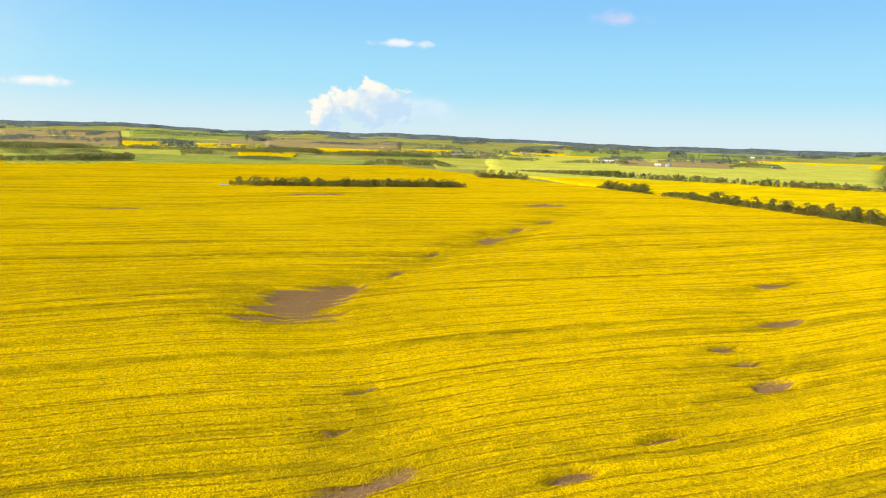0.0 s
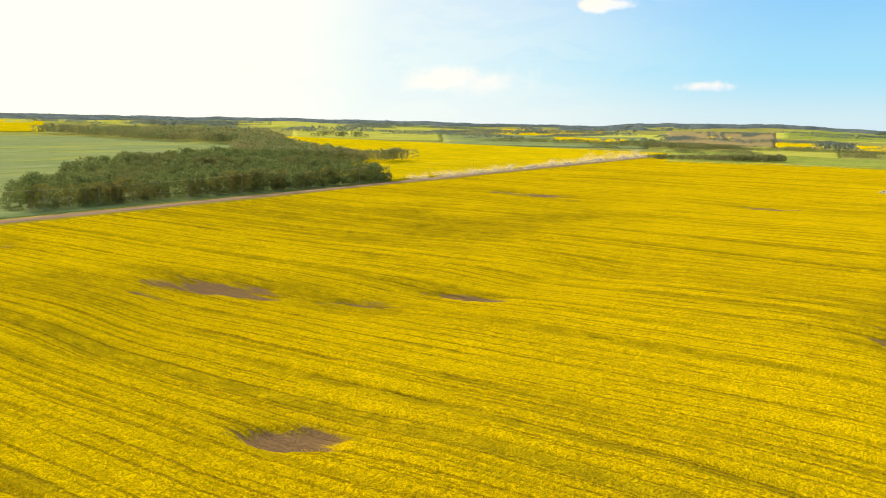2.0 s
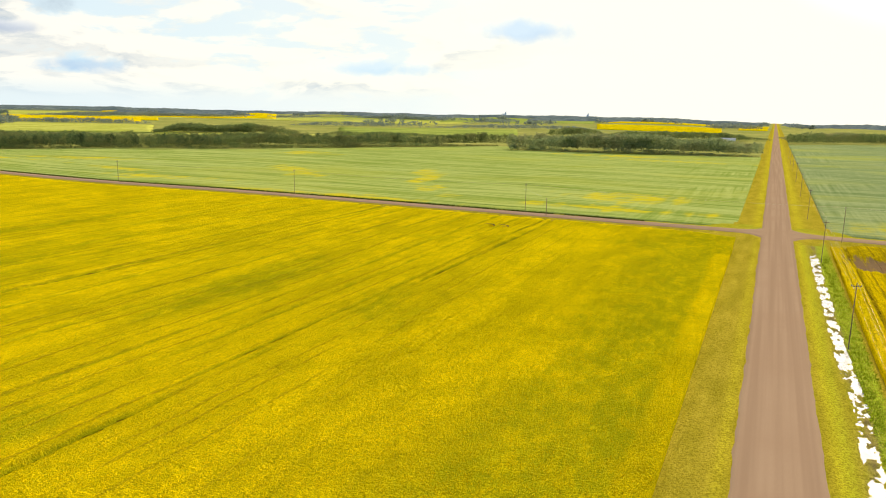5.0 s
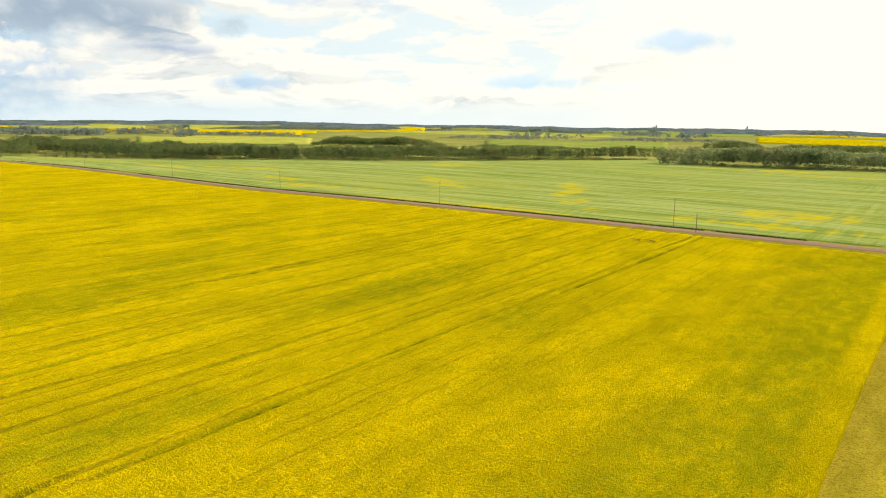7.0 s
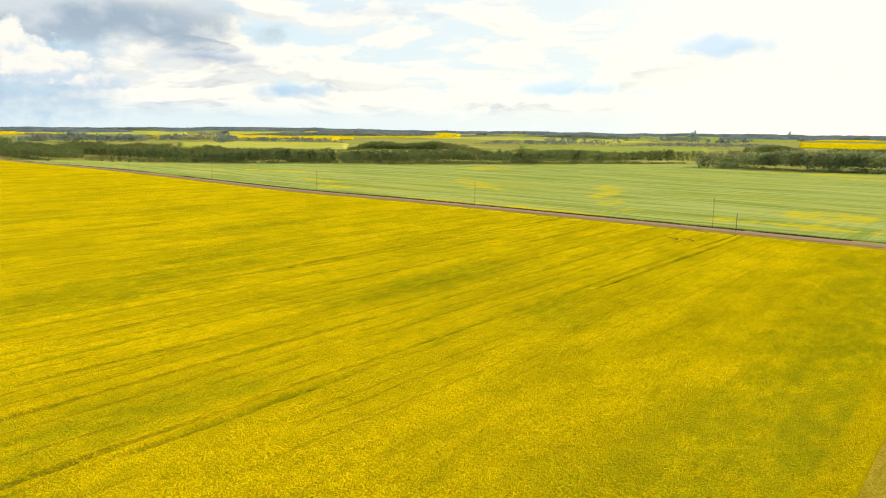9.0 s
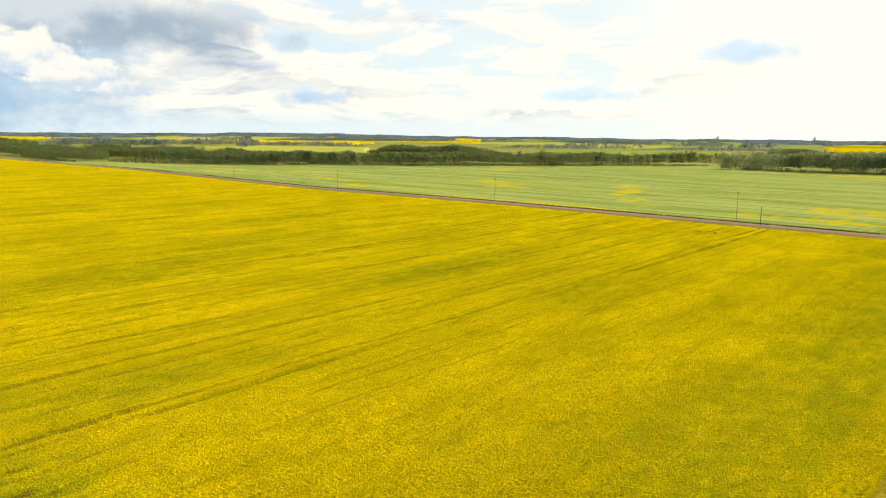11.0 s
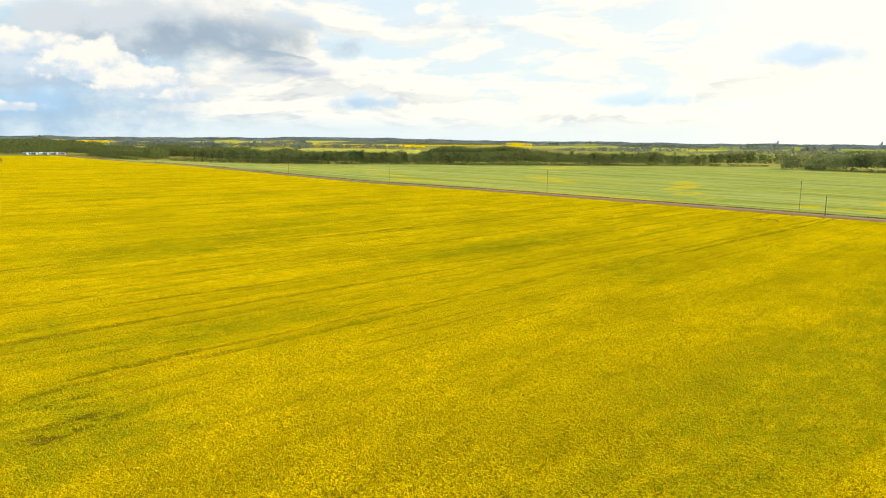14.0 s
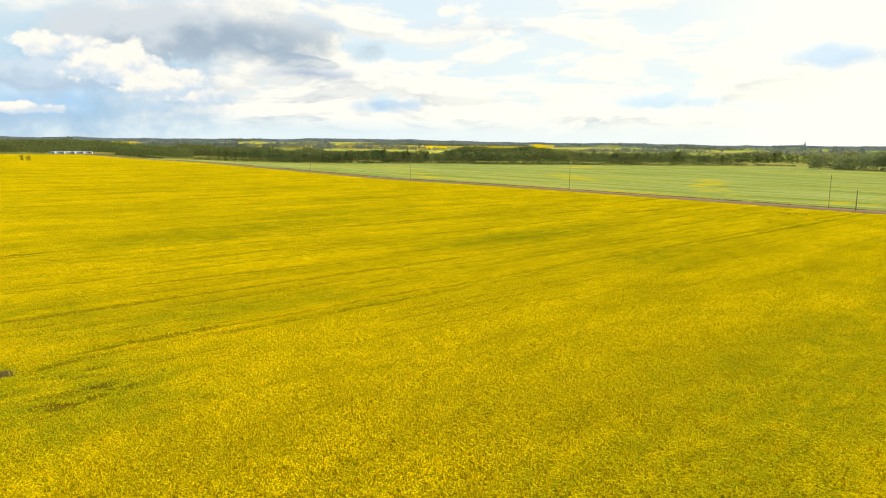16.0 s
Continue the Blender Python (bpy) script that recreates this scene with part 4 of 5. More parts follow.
# ---------------------------------------------------------------- trees
def leaf_cloud(rng, centres, radii, per, size):
    """Triangles scattered over ragged ellipsoids: (n, 3) centres and radii."""
    n = len(centres)
    d = rng.randn(n, per, 3)
    d /= np.linalg.norm(d, axis=2, keepdims=True)
    d[..., 2] = np.where(d[..., 2] < -0.55, -d[..., 2], d[..., 2])
    lump = 0.72 + 0.42 * rng.rand(n, per, 1)
    c = centres[:, None, :] + d * radii[:, None, :] * lump
    s = np.broadcast_to(np.asarray(size).reshape(-1, 1, 1, 1), (n, 1, 1, 1))
    j = rng.randn(n, per, 3, 3) * 0.62 * s
    co = (c[:, :, None, :] + j).reshape(-1, 3)
    return co, np.arange(len(co)).reshape(-1, 3)


def tree_model(seed, height, spread):
    """A broadleaf tree: tapered trunk with limbs, and a crown of many leaf clumps."""
    rng = np.random.RandomState(seed)
    tree = new("tree")
    bm = bmesh.new()
    lean = (rng.rand(2) - 0.5) * 0.08 * height
    mid, topp = Vector((lean[0] * 0.5, lean[1] * 0.5, height * 0.42)), Vector((lean[0], lean[1], height * 0.86))
    tube(bm, (0, 0, -0.3), mid, 0.022 * height, 0.014 * height)
    tube(bm, mid, topp, 0.014 * height, 0.004 * height)
    lumps, radii = [], []
    for i in range(8):
        a = i * 2.4 + rng.rand()
        z = height * (0.16 + 0.66 * (i + rng.rand() * 0.6) / 8)
        w = spread * (0.62 - 0.28 * abs(z / height - 0.5)) * (0.6 + 0.6 * rng.rand())
        f = z / height
        foot = Vector((lean[0] * f * 0.9, lean[1] * f * 0.9, z - 0.08 * height))
        end = Vector((foot.x + w * math.cos(a), foot.y + w * math.sin(a), z + 0.05 * height))
        tube(bm, foot, end, 0.007 * height, 0.002 * height, 5)
        lumps.append((end.x * 0.8, end.y * 0.8, end.z))
        radii.append((spread * (0.18 + 0.26 * rng.rand()), spread * (0.18 + 0.26 * rng.rand()), height * (0.07 + 0.10 * rng.rand())))
    lumps.append((lean[0], lean[1], height * 0.86))
    radii.append((spread * 0.3, spread * 0.3, height * 0.13))
    part("trunk", bm, BARK, tree)
    co, faces = leaf_cloud(rng, np.array(lumps), np.array(radii), 230, [0.025 * height])
    crown = new("crown", mesh_arrays("crown", co, faces, [LEAF]))
    crown.parent = tree
    return tree


TREES = [tree_model(60 + i, 10.0, (5.6, 4.6, 6.2, 5.2, 4.2)[i]) for i in range(5)]
for i, t in enumerate(TREES):
    tagged(t, "leafy green aspen tree at the wood's edge", "tree", "field-edge trees")
TREE_RNG = np.random.RandomState(77)
placed = [0]


def plant(x, y, h, label="", group=""):
    """One tree of its own, of about the height h."""
    i = TREE_RNG.randint(5)
    m = pose(x, y, float(land(x, y)) + SOIL_Z + 0.05, 0, 0, TREE_RNG.rand() * 360)
    s = h / 10.0
    w = s * (0.9 + 0.35 * TREE_RNG.rand())
    if placed[0] < 5:
        t = TREES[placed[0]]
        t.matrix_basis = m @ Matrix.Diagonal((w, w, s, 1))
    else:
        t = copy_thing(TREES[i], m)
        t.scale = (w, w, s)
    placed[0] += 1
    if label:
        tagged(t, label, "tree", group)


def tree_row(x0, y0, x1, y1, n, wide, h, label, group, ragged=0.45):
    for i in range(n):
        f = (i + TREE_RNG.rand()) / n
        plant(x0 + (x1 - x0) * f + wide * (TREE_RNG.rand() - 0.5), y0 + (y1 - y0) * f + wide * (TREE_RNG.rand() - 0.5),
              h * (1 - ragged + 2 * ragged * TREE_RNG.rand()), label, group)


tree_row(472, -38, 462, -196, 84, 16, 4.7, "bushy green tree in a long grove amid the canola", "grove in the canola")
tree_row(470, -60, 465, -190, 34, 8, 5.8, "tall green aspen in a long grove amid the canola", "grove in the canola", 0.25)
tree_row(578, -262, 552, -296, 14, 12, 6.2, "green tree in a small clump amid the canola", "small clump")
tree_row(455, -309, 410, -316, 26, 9, 5.6, "bushy tree in the hedgerow between canola fields", "hedgerow trees")
tree_row(360, -312, 285, -317, 38, 9, 5.6, "bushy tree in the hedgerow between canola fields", "hedgerow trees")
tree_row(275, -315, 205, -320, 34, 9, 6.4, "tall ragged tree in the hedgerow between canola fields", "hedgerow trees", 0.35)
tree_row(138, 241, 322, 219, 46, 7, 7.6, "dark green tree on the wood's edge by the gravel side road", "wood edge trees")
for bx, by, bh in ((-590, 126, 4.6), (-589, 130, 4.2)):
    plant(bx, by, bh, "small round bush standing alone in the canola", "field bushes")


def spruce_model():
    """A small pointed conifer: straight trunk and drooping whorls narrowing to the tip."""
    rng = np.random.RandomState(71)
    tree = new("spruce_tree")
    part("trunk", tube(bmesh.new(), (0, 0, -0.3), (0, 0, 5.6), 0.11, 0.02), BARK, tree)
    z = np.linspace(0.7, 5.5, 11)
    wide = 1.25 * (1.0 - z / 6.1)
    lumps = np.stack([0 * z, 0 * z, z], -1)
    co, faces = leaf_cloud(rng, lumps, np.stack([wide, wide, 0 * z + 0.32], -1), 90, [0.11])
    crown = new("crown", mesh_arrays("crown", co, faces, [SPRUCE]))
    crown.parent = tree
    return tagged(tree, "small pointed dark spruce standing before the wood", "tree", "young spruces")


SMALL_SPRUCE = spruce_model()
for i, (sx, sy, sh) in enumerate(((-672, 297, 1.0), (-667, 304, 0.85), (-661, 311, 1.1), (-655, 324, 0.6), (-648, 331, 0.5), (-698, 260, 1.2), (-690, 267, 0.9))):
    m = pose(sx, sy, float(land(sx, sy)) + SOIL_Z + 0.05, 0, 0, 50.0 * i) @ Matrix.Diagonal((sh, sh, sh, 1))
    if i == 0:
        SMALL_SPRUCE.matrix_basis = m
    else:
        copy_thing(SMALL_SPRUCE, m)


def woods(name, label, px, py, heights, mat, per=46, leaf=0.13, seed=5, wide=0.26):
    """A mass of crowns too many to count, joined into one."""
    rng = np.random.RandomState(seed)
    px, py, h = np.asarray(px), np.asarray(py), np.asarray(heights)
    c = np.stack([px, py, land(px, py) + SOIL_Z + h * 0.52], -1)
    r = np.stack([h * wide * (0.8 + 0.4 * rng.rand(len(h))), h * wide * (0.8 + 0.4 * rng.rand(len(h))), h * 0.46], -1)
    co, faces = leaf_cloud(rng, c, r, per, leaf * h)
    ob = new(name, mesh_arrays(name, co, faces, [mat]))
    return tagged(ob, label, "wood", kind="stuff")


def in_poly(x, y, poly):
    inside = np.zeros(len(x), bool)
    for (x0, y0), (x1, y1) in zip(poly, poly[1:] + poly[:1]):
        cross = ((y0 > y) != (y1 > y)) & (x < (x1 - x0) * (y - y0) / (y1 - y0 + 1e-9) + x0)
        inside ^= cross
    return inside


def fill(poly, spacing, seed):
    rng = np.random.RandomState(seed)
    p = np.array(poly, float)
    (ax, ay), (bx, by) = p.min(0), p.max(0)
    n = int((bx - ax) * (by - ay) / spacing ** 2)
    x, y = ax + (bx - ax) * rng.rand(n), ay + (by - ay) * rng.rand(n)
    k = in_poly(x, y, poly)
    return x[k], y[k]


def strip(x0, y0, x1, y1, wide, spacing, seed, gaps=0.0):
    rng = np.random.RandomState(seed)
    ln = math.hypot(x1 - x0, y1 - y0)
    n = max(4, int(ln * wide / spacing ** 2))
    f, o = rng.rand(n), (rng.rand(n) - 0.5) * wide
    x = x0 + (x1 - x0) * f - (y1 - y0) / ln * o
    y = y0 + (y1 - y0) * f + (x1 - x0) / ln * o
    k = NZ.fbm(x / 60.0 + seed, y / 60.0, 2) > gaps
    return x[k], y[k]


def heights(n, h, seed, ragged=0.3):
    return h * (1 - ragged + 2 * ragged * np.random.RandomState(seed).rand(n))


def clumped(x, y, h):
    """Heights that rise and fall in clumps."""
    return h * (0.45 + 0.95 * NZ.fbm(x / 26.0 + 3, y / 26.0, 3) + 0.25 * NZ.at(x / 5.0, y / 5.0))


def wood_area(poly, h, label, spacing=4.5, mat=None, seed=1, per=110, leaf=0.058):
    x, y = fill(poly, spacing, seed)
    woods("wood", label, x, y, clumped(x, y, h), mat or LEAF_FAR, per, leaf, seed=seed, wide=0.30)


# cloud shadow on this wood is put into its darker leaf colour
wood_area([(134, 243), (228, 228), (327, 217), (345, 240), (390, 300), (440, 330), (430, 420), (310, 400), (225, 345), (185, 300), (150, 262)], 9.0,
          "dense green aspen wood beside the gravel side road, darkened for cloud shadow", 4.6, seed=101, mat=LEAF_DARK, per=200, leaf=0.05)
wood_area([(400, 322), (500, 304), (520, 312), (480, 350), (620, 560), (560, 560), (420, 430)], 10.0, "spur of dark green wood reaching into the canola", 5.0, seed=102, per=110, leaf=0.06)
wood_area([(620, 540), (700, 620), (1000, 940), (820, 1060), (640, 1060), (600, 760)], 12.0, "broad dark wood behind the pea field", 7.5, seed=103, per=60, leaf=0.085)
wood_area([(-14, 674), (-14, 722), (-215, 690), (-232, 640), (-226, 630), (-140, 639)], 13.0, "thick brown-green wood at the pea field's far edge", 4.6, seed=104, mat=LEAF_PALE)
wood_area([(-240, 700), (-250, 730), (-420, 600), (-480, 560), (-700, 500), (-950, 430), (-950, 330), (-770, 330), (-690, 380), (-612, 384), (-556, 436), (-432, 482), (-378, 541), (-265, 694)], 10.0,
          "long belt of mixed aspen and spruce behind the pea field", 5.2, seed=105, mat=LEAF_DARK)
wood_area([(-664, 258), (-770, 253), (-850, 264), (-950, 287), (-950, 345), (-770, 335), (-700, 300)], 9.5, "dark wood where the side road runs out of sight", 5.2, seed=106, mat=LEAF_DARK)
wood_area([(14, 1008), (14, 1110), (120, 1240), (330, 1430), (430, 1400), (350, 1312)], 11.0, "dark wood closing the far end of the pea field", 7.0, seed=117, mat=LEAF_DARK, per=60, leaf=0.085)
wood_area([(-1020, 340), (-1100, 150), (-1100, -120), (-1900, -160), (-1900, 520), (-1250, 430)], 11.0, "far dark green forest beyond the parked trailers", 11.0, seed=116, mat=LEAF_DARK, per=40, leaf=0.11)
wood_area([(-858, 236), (-850, 100), (-860, -40), (-960, -40), (-1010, 110), (-980, 300), (-900, 275)], 9.0, "dark green wood behind the parked trailers", 5.6, seed=115, mat=LEAF_DARK)
for i, (ax, ay, bx, by) in enumerate([(134, 244, 327, 216), (134, 244, 172, 302), (327, 217, 348, 244), (-14, 671, -140, 636), (-140, 636, -226, 628), (-262, 690, -375, 537),
                                      (-375, 537, -430, 478), (-430, 478, -556, 432), (-556, 432, -612, 382), (-664, 257, -770, 250), (-700, 300, -612, 382)]):
    x, y = strip(ax, ay, bx, by, 7, 2.4, 120 + i)
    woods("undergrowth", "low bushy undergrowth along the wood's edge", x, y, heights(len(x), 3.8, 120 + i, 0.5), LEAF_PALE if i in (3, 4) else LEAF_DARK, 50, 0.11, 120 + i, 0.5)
for i, (ax, ay, bx, by, hh) in enumerate([(472, -36, 463, -198, 3.8), (578, -262, 552, -296, 4.2), (457, -309, 408, -316, 3.8), (385, -312, 283, -317, 3.6), (277, -315, 203, -320, 3.8), (200, -321, 40, -326, 2.4)]):
    x, y = strip(ax, ay, bx, by, 12 if hh > 3 else 5, 2.2, 140 + i)
    woods("hedge_bushes", "thick low bushes filling the hedgerow under its trees", x, y, clumped(x, y, hh), LEAF, 34, 0.12, 140 + i, 0.5)
x, y = [np.concatenate(v) for v in zip(strip(-640, 392, -560, 440, 40, 8.0, 107), strip(-560, 446, -440, 488, 30, 9.0, 112), strip(-700, 330, -640, 380, 40, 9.0, 113), strip(-400, 540, -300, 660, 30, 12.0, 114))]
woods("wood", "dark pointed spruces among the aspens", x, y, heights(len(x), 11.5, 107, 0.2), SPRUCE, 120, leaf=0.055, wide=0.15, seed=107)
x, y = strip(776, 168, 838, 40, 30, 3.8, 108)
woods("wood", "long grey-green shelterbelt at the canola field's end", x, y, heights(len(x), 6.6, 108), LEAF_FAR, 46, seed=108)
x, y = [np.concatenate(v) for v in zip(strip(707, -364, 597, -423, 11, 2.8, 109, 0.3), strip(597, -423, 470, -515, 12, 2.8, 110, 0.3), strip(470, -515, 380, -600, 12, 2.8, 111, 0.35))]
woods("wood", "broken hedgerow of bushes between canola and pasture", x, y, heights(len(x), 5.0, 109, 0.5), LEAF_FAR, 46, seed=109)

def belt(x0, y0, x1, y1, wide, h):
    """A distant shelterbelt or bluff."""
    i = int(abs(x0 * 3 + y0)) % 991
    r = math.hypot(x0 + x1, y0 + y1) / 2
    h = (0.95 if x0 > 300 else 0.78) * h
    wide = 1.4 * wide
    x, y = strip(x0, y0, x1, y1, wide, 5.0 if r < 1300 else 8.0, i, 0.2)
    f = ((x - x0) * (x1 - x0) + (y - y0) * (y1 - y0)) / ((x1 - x0) ** 2 + (y1 - y0) ** 2)
    taper = 0.35 + 0.65 * smooth01(np.minimum(f, 1.0 - f) * 3.5 + 0.25 * NZ.at(x / 20.0, y / 20.0))
    # belts beyond 1400 m take the haze-tinted leaf colour
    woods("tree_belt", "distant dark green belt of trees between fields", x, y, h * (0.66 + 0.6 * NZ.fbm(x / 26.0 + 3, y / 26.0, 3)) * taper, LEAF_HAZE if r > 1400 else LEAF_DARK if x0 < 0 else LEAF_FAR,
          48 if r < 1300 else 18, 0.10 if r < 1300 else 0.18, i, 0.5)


def skyline_woods():
    """Scattered bluffs over the far farmland, and the wooded skyline."""
    rng = np.random.RandomState(300)
    xs, ys, hs = [], [], []
    for i in range(200):
        a, r = math.tau * rng.rand(), 1500 + 3000 * rng.rand() ** 0.8
        n = rng.randint(8, 34)
        ln = 40 + 160 * rng.rand()
        t = math.tau * rng.rand()
        o, w = (rng.rand(n) - 0.5) * ln, (rng.rand(n) - 0.5) * 30
        xs.append(r * math.sin(a) + o * math.cos(t) - w * math.sin(t))
        ys.append(r * math.cos(a) + o * math.sin(t) + w * math.cos(t))
        hs.append(7 + 7 * rng.rand(n))
    x, y, h = np.concatenate(xs), np.concatenate(ys), np.concatenate(hs)
    k = (np.abs(x) > 25)
    woods("scattered_woods", "bluffs of trees tinted haze blue-green over far farmland", x[k], y[k], h[k], LEAF_HAZE, 16, 0.3, 301, 0.6)
    # the wooded skyline itself: an uneven canopy with clearings
    rr, tt = np.linspace(2900, 4840, 56), np.linspace(0, math.tau, 1200, endpoint=False)
    Rr, A = np.meshgrid(rr, tt, indexing="ij")
    x, y = Rr * np.sin(A), Rr * np.cos(A)
    m = NZ.fbm(x / 420.0 + 7, y / 420.0 + 7, 4) + 0.16 * smooth01((Rr - 3300) / 400.0)
    top = 12.0 * smooth01((m - 0.53) / 0.05) * (0.65 + 0.7 * rng.rand(*x.shape)) - 3.0
    top = -3.0 + (top + 3.0) * smooth01((Rr - 2940.0) / 60.0) * smooth01((4835.0 - Rr) / 20.0)
    top = np.where(np.abs(x) < 40, -3.0, top)
    co = np.stack([x, y, land(x, y) + SOIL_Z + top], -1).reshape(-1, 3)
    i = np.arange(len(co)).reshape(x.shape)
    j = np.roll(i, -1, axis=1)
    faces = np.stack([i[:-1], j[:-1], j[1:], i[1:]], -1).reshape(-1, 4)
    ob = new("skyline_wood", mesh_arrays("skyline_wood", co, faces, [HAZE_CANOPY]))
    tagged(ob, "continuous woods tinted haze blue along the low skyline", "wood", kind="stuff")


def patchwork():
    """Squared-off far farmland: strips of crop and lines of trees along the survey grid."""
    rng = np.random.RandomState(512)
    kinds = ("canola", "pale", "green", "pasture", "canola", "pale", "fallow", "pea")
    for i in range(48):
        a, r = math.tau * rng.rand(), 2000 + 2100 * rng.rand()
        cx, cy = r * math.sin(a), r * math.cos(a)
        w, d = 130 + 260 * rng.rand(), 130 + 260 * rng.rand()
        if abs(cx) - w < 40:
            continue
        far_field(kinds[rng.randint(8)], (cx - w, cy - d), (cx + w, cy - d), (cx + w, cy + d), (cx - w, cy + d))
        ex = cx + (w + 10) * (1 if rng.rand() < 0.5 else -1)
        belt(ex, cy - d * rng.rand(), ex, cy + d, 22, 8 + 5 * rng.rand())
        ey = cy + (d + 10) * (1 if rng.rand() < 0.5 else -1)
        belt(cx - w, ey, cx + w * rng.rand(), ey, 22, 8 + 5 * rng.rand())


def hillside_belts():
    """Many short lines of trees across the farmed hillside in the east."""
    rng = np.random.RandomState(640)
    for i in range(46):
        a, r = radians(60.0 + 72.0 * rng.rand()), 1150.0 + 1700.0 * rng.rand()
        t = a + math.pi / 2 + 0.5 * (rng.rand() - 0.5)
        n = 40.0 + 130.0 * rng.rand()
        cx, cy = r * math.sin(a), r * math.cos(a)
        belt(cx - n * math.sin(t), cy - n * math.cos(t), cx + n * math.sin(t), cy + n * math.cos(t), 16 + 16 * rng.rand(), 7 + 4 * rng.rand())


skyline_woods()
patchwork()
hillside_belts()
far_field("canola", (15, -600), (600, -600), (700, -322), (15, -322))
far_field("green", (715, 140), (825, -230), (975, -270), (1110, 220))
far_field("pale", (1075, 90), (1035, -15), (1470, -20), (1520, 130))
far_field("canola", (1510, 90), (1485, 5), (1925, 5), (1940, 115))
far_field("canola", (1490, -50), (1455, -165), (1870, -210), (1905, -60))
far_field("canola", (1075, -90), (1045, -170), (1240, -205), (1280, -110))
far_field("canola", (1985, 285), (1955, 175), (2275, 205), (2290, 330))
far_field("fallow", (1460, 285), (1490, 90), (2870, 170), (2745, 535))
far_field("fallow", (1990, -120), (1930, -310), (2660, -425), (2850, -175))
far_field("green", (2290, 115), (2380, -235), (4720, -460), (3260, 165))
far_field("canola", (1370, -235), (1310, -410), (1915, -595), (1975, -340))
far_field("canola", (1505, -465), (1470, -590), (1775, -710), (1810, -560))
far_field("green", (1055, -300), (1015, -410), (1450, -580), (1485, -425))
far_field("pale", (765, -285), (725, -380), (1520, -795), (1580, -585))
far_field("fallow", (1740, -210), (1650, -525), (2500, -795), (2735, -335))
far_field("canola", (2290, -1360), (2365, -1805), (3775, -2875), (3110, -1840))
far_field("canola", (1240, -615), (1165, -805), (1635, -1125), (1715, -850))
far_field("canola", (935, -890), (845, -1135), (1210, -1625), (1375, -1300))
far_field("pasture", (615, -285), (475, -645), (1145, -1535), (1525, -695))
far_field("fallow", (925, -650), (855, -815), (1230, -1165), (1335, -940))
far_field("green", (1520, -910), (1340, -1310), (2325, -2265), (2355, -1405))
far_field("green", (1950, -1490), (1565, -2095), (1995, -2665), (2650, -2025))
far_field("pale", (895, 770), (1060, 580), (2315, 1260), (1920, 1640))
far_field("pea", (920, 500), (1125, 250), (1995, 445), (1675, 915))
far_field("canola", (2155, 955), (2300, 640), (2865, 800), (2740, 1210))
far_field("canola", (1330, 475), (1325, 330), (1705, 425), (1755, 630))
far_field("canola", (695, 1240), (730, 1210), (1365, 2255), (1305, 2315))
far_field("canola", (1555, 2575), (1730, 2285), (2400, 3160), (2190, 3615))
far_field("pale", (1830, 1955), (1980, 1800), (2785, 2525), (2655, 2825))
far_field("pale", (1725, 1565), (1890, 1425), (2770, 2085), (2540, 2300))
far_field("canola", (-380, 1650), (-100, 1530), (-150, 2295), (-555, 2420))
far_field("canola", (-625, 2795), (-175, 2715), (-305, 4740), (-1030, 4640))
far_field("green", (-835, 2915), (-610, 2795), (-1005, 4645), (-1300, 4570))
far_field("canola", (-90, 2000), (-20, 2020), (-25, 2970), (-120, 2760))
far_field("canola", (580, 1140), (705, 1125), (1380, 2200), (1155, 2270))
far_field("pale", (810, 1840), (1525, 1940), (2775, 3525), (1385, 3135))
far_field("canola", (350, 1470), (510, 1455), (755, 2150), (515, 2160))
far_field("canola", (-1850, 1520), (-1445, 1835), (-2940, 3735), (-2895, 2375))
far_field("pale", (-950, 620), (-755, 695), (-1040, 960), (-1335, 870))
far_field("pale", (-715, 660), (-670, 680), (-775, 785), (-830, 765))
far_field("pasture", (-585, 580), (-440, 625), (-560, 795), (-735, 730))
far_field("pale", (-1970, 1285), (-1655, 1460), (-2230, 1970), (-2675, 1745))
far_field("canola", (-1535, 1240), (-1395, 1310), (-1660, 1555), (-1790, 1450))
far_field("green", (-555, 840), (-345, 990), (-475, 1370), (-765, 1160))
far_field("green", (-960, 2030), (-565, 2415), (-1015, 4335), (-1615, 3420))
far_field("pale", (-2435, 975), (-2045, 1205), (-2690, 1585), (-3370, 1350))
far_field("pale", (-950, 545), (-750, 695), (-1005, 925), (-1290, 740))
far_field("canola", (-1640, 860), (-1250, 1125), (-1730, 1560), (-2205, 1160))
belt(1176, 231, 1153, 156, 20, 8.6)
belt(1040, 133, 1011, 71, 20, 7.5)
belt(980, 193, 974, 138, 20, 7.0)
belt(1084, -11, 1047, -65, 20, 7.8)
belt(1433, 28, 1388, -52, 23, 16.0)
belt(926, -75, 887, -146, 20, 7.4)
belt(1242, -133, 1207, -254, 20, 12.1)
belt(1260, -294, 1201, -343, 21, 8.2)
belt(803, -206, 782, -319, 20, 9.5)
belt(941, -65, 903, -138, 20, 7.0)
belt(1670, -829, 1617, -948, 31, 15.1)
belt(1001, -586, 986, -735, 20, 7.7)
belt(1175, -916, 1122, -1063, 25, 8.6)
belt(928, -875, 871, -939, 21, 9.3)
belt(1132, -563, 1104, -617, 21, 7.0)
belt(1260, -823, 1230, -901, 25, 7.0)
belt(1712, 334, 1732, 275, 29, 7.0)
belt(1789, 234, 1773, 199, 30, 7.3)
belt(1695, 174, 1717, 152, 28, 7.0)
belt(1796, 318, 1820, 295, 30, 7.0)
belt(1012, 834, 1094, 750, 22, 12.8)
belt(1325, 1168, 1330, 1068, 29, 12.6)
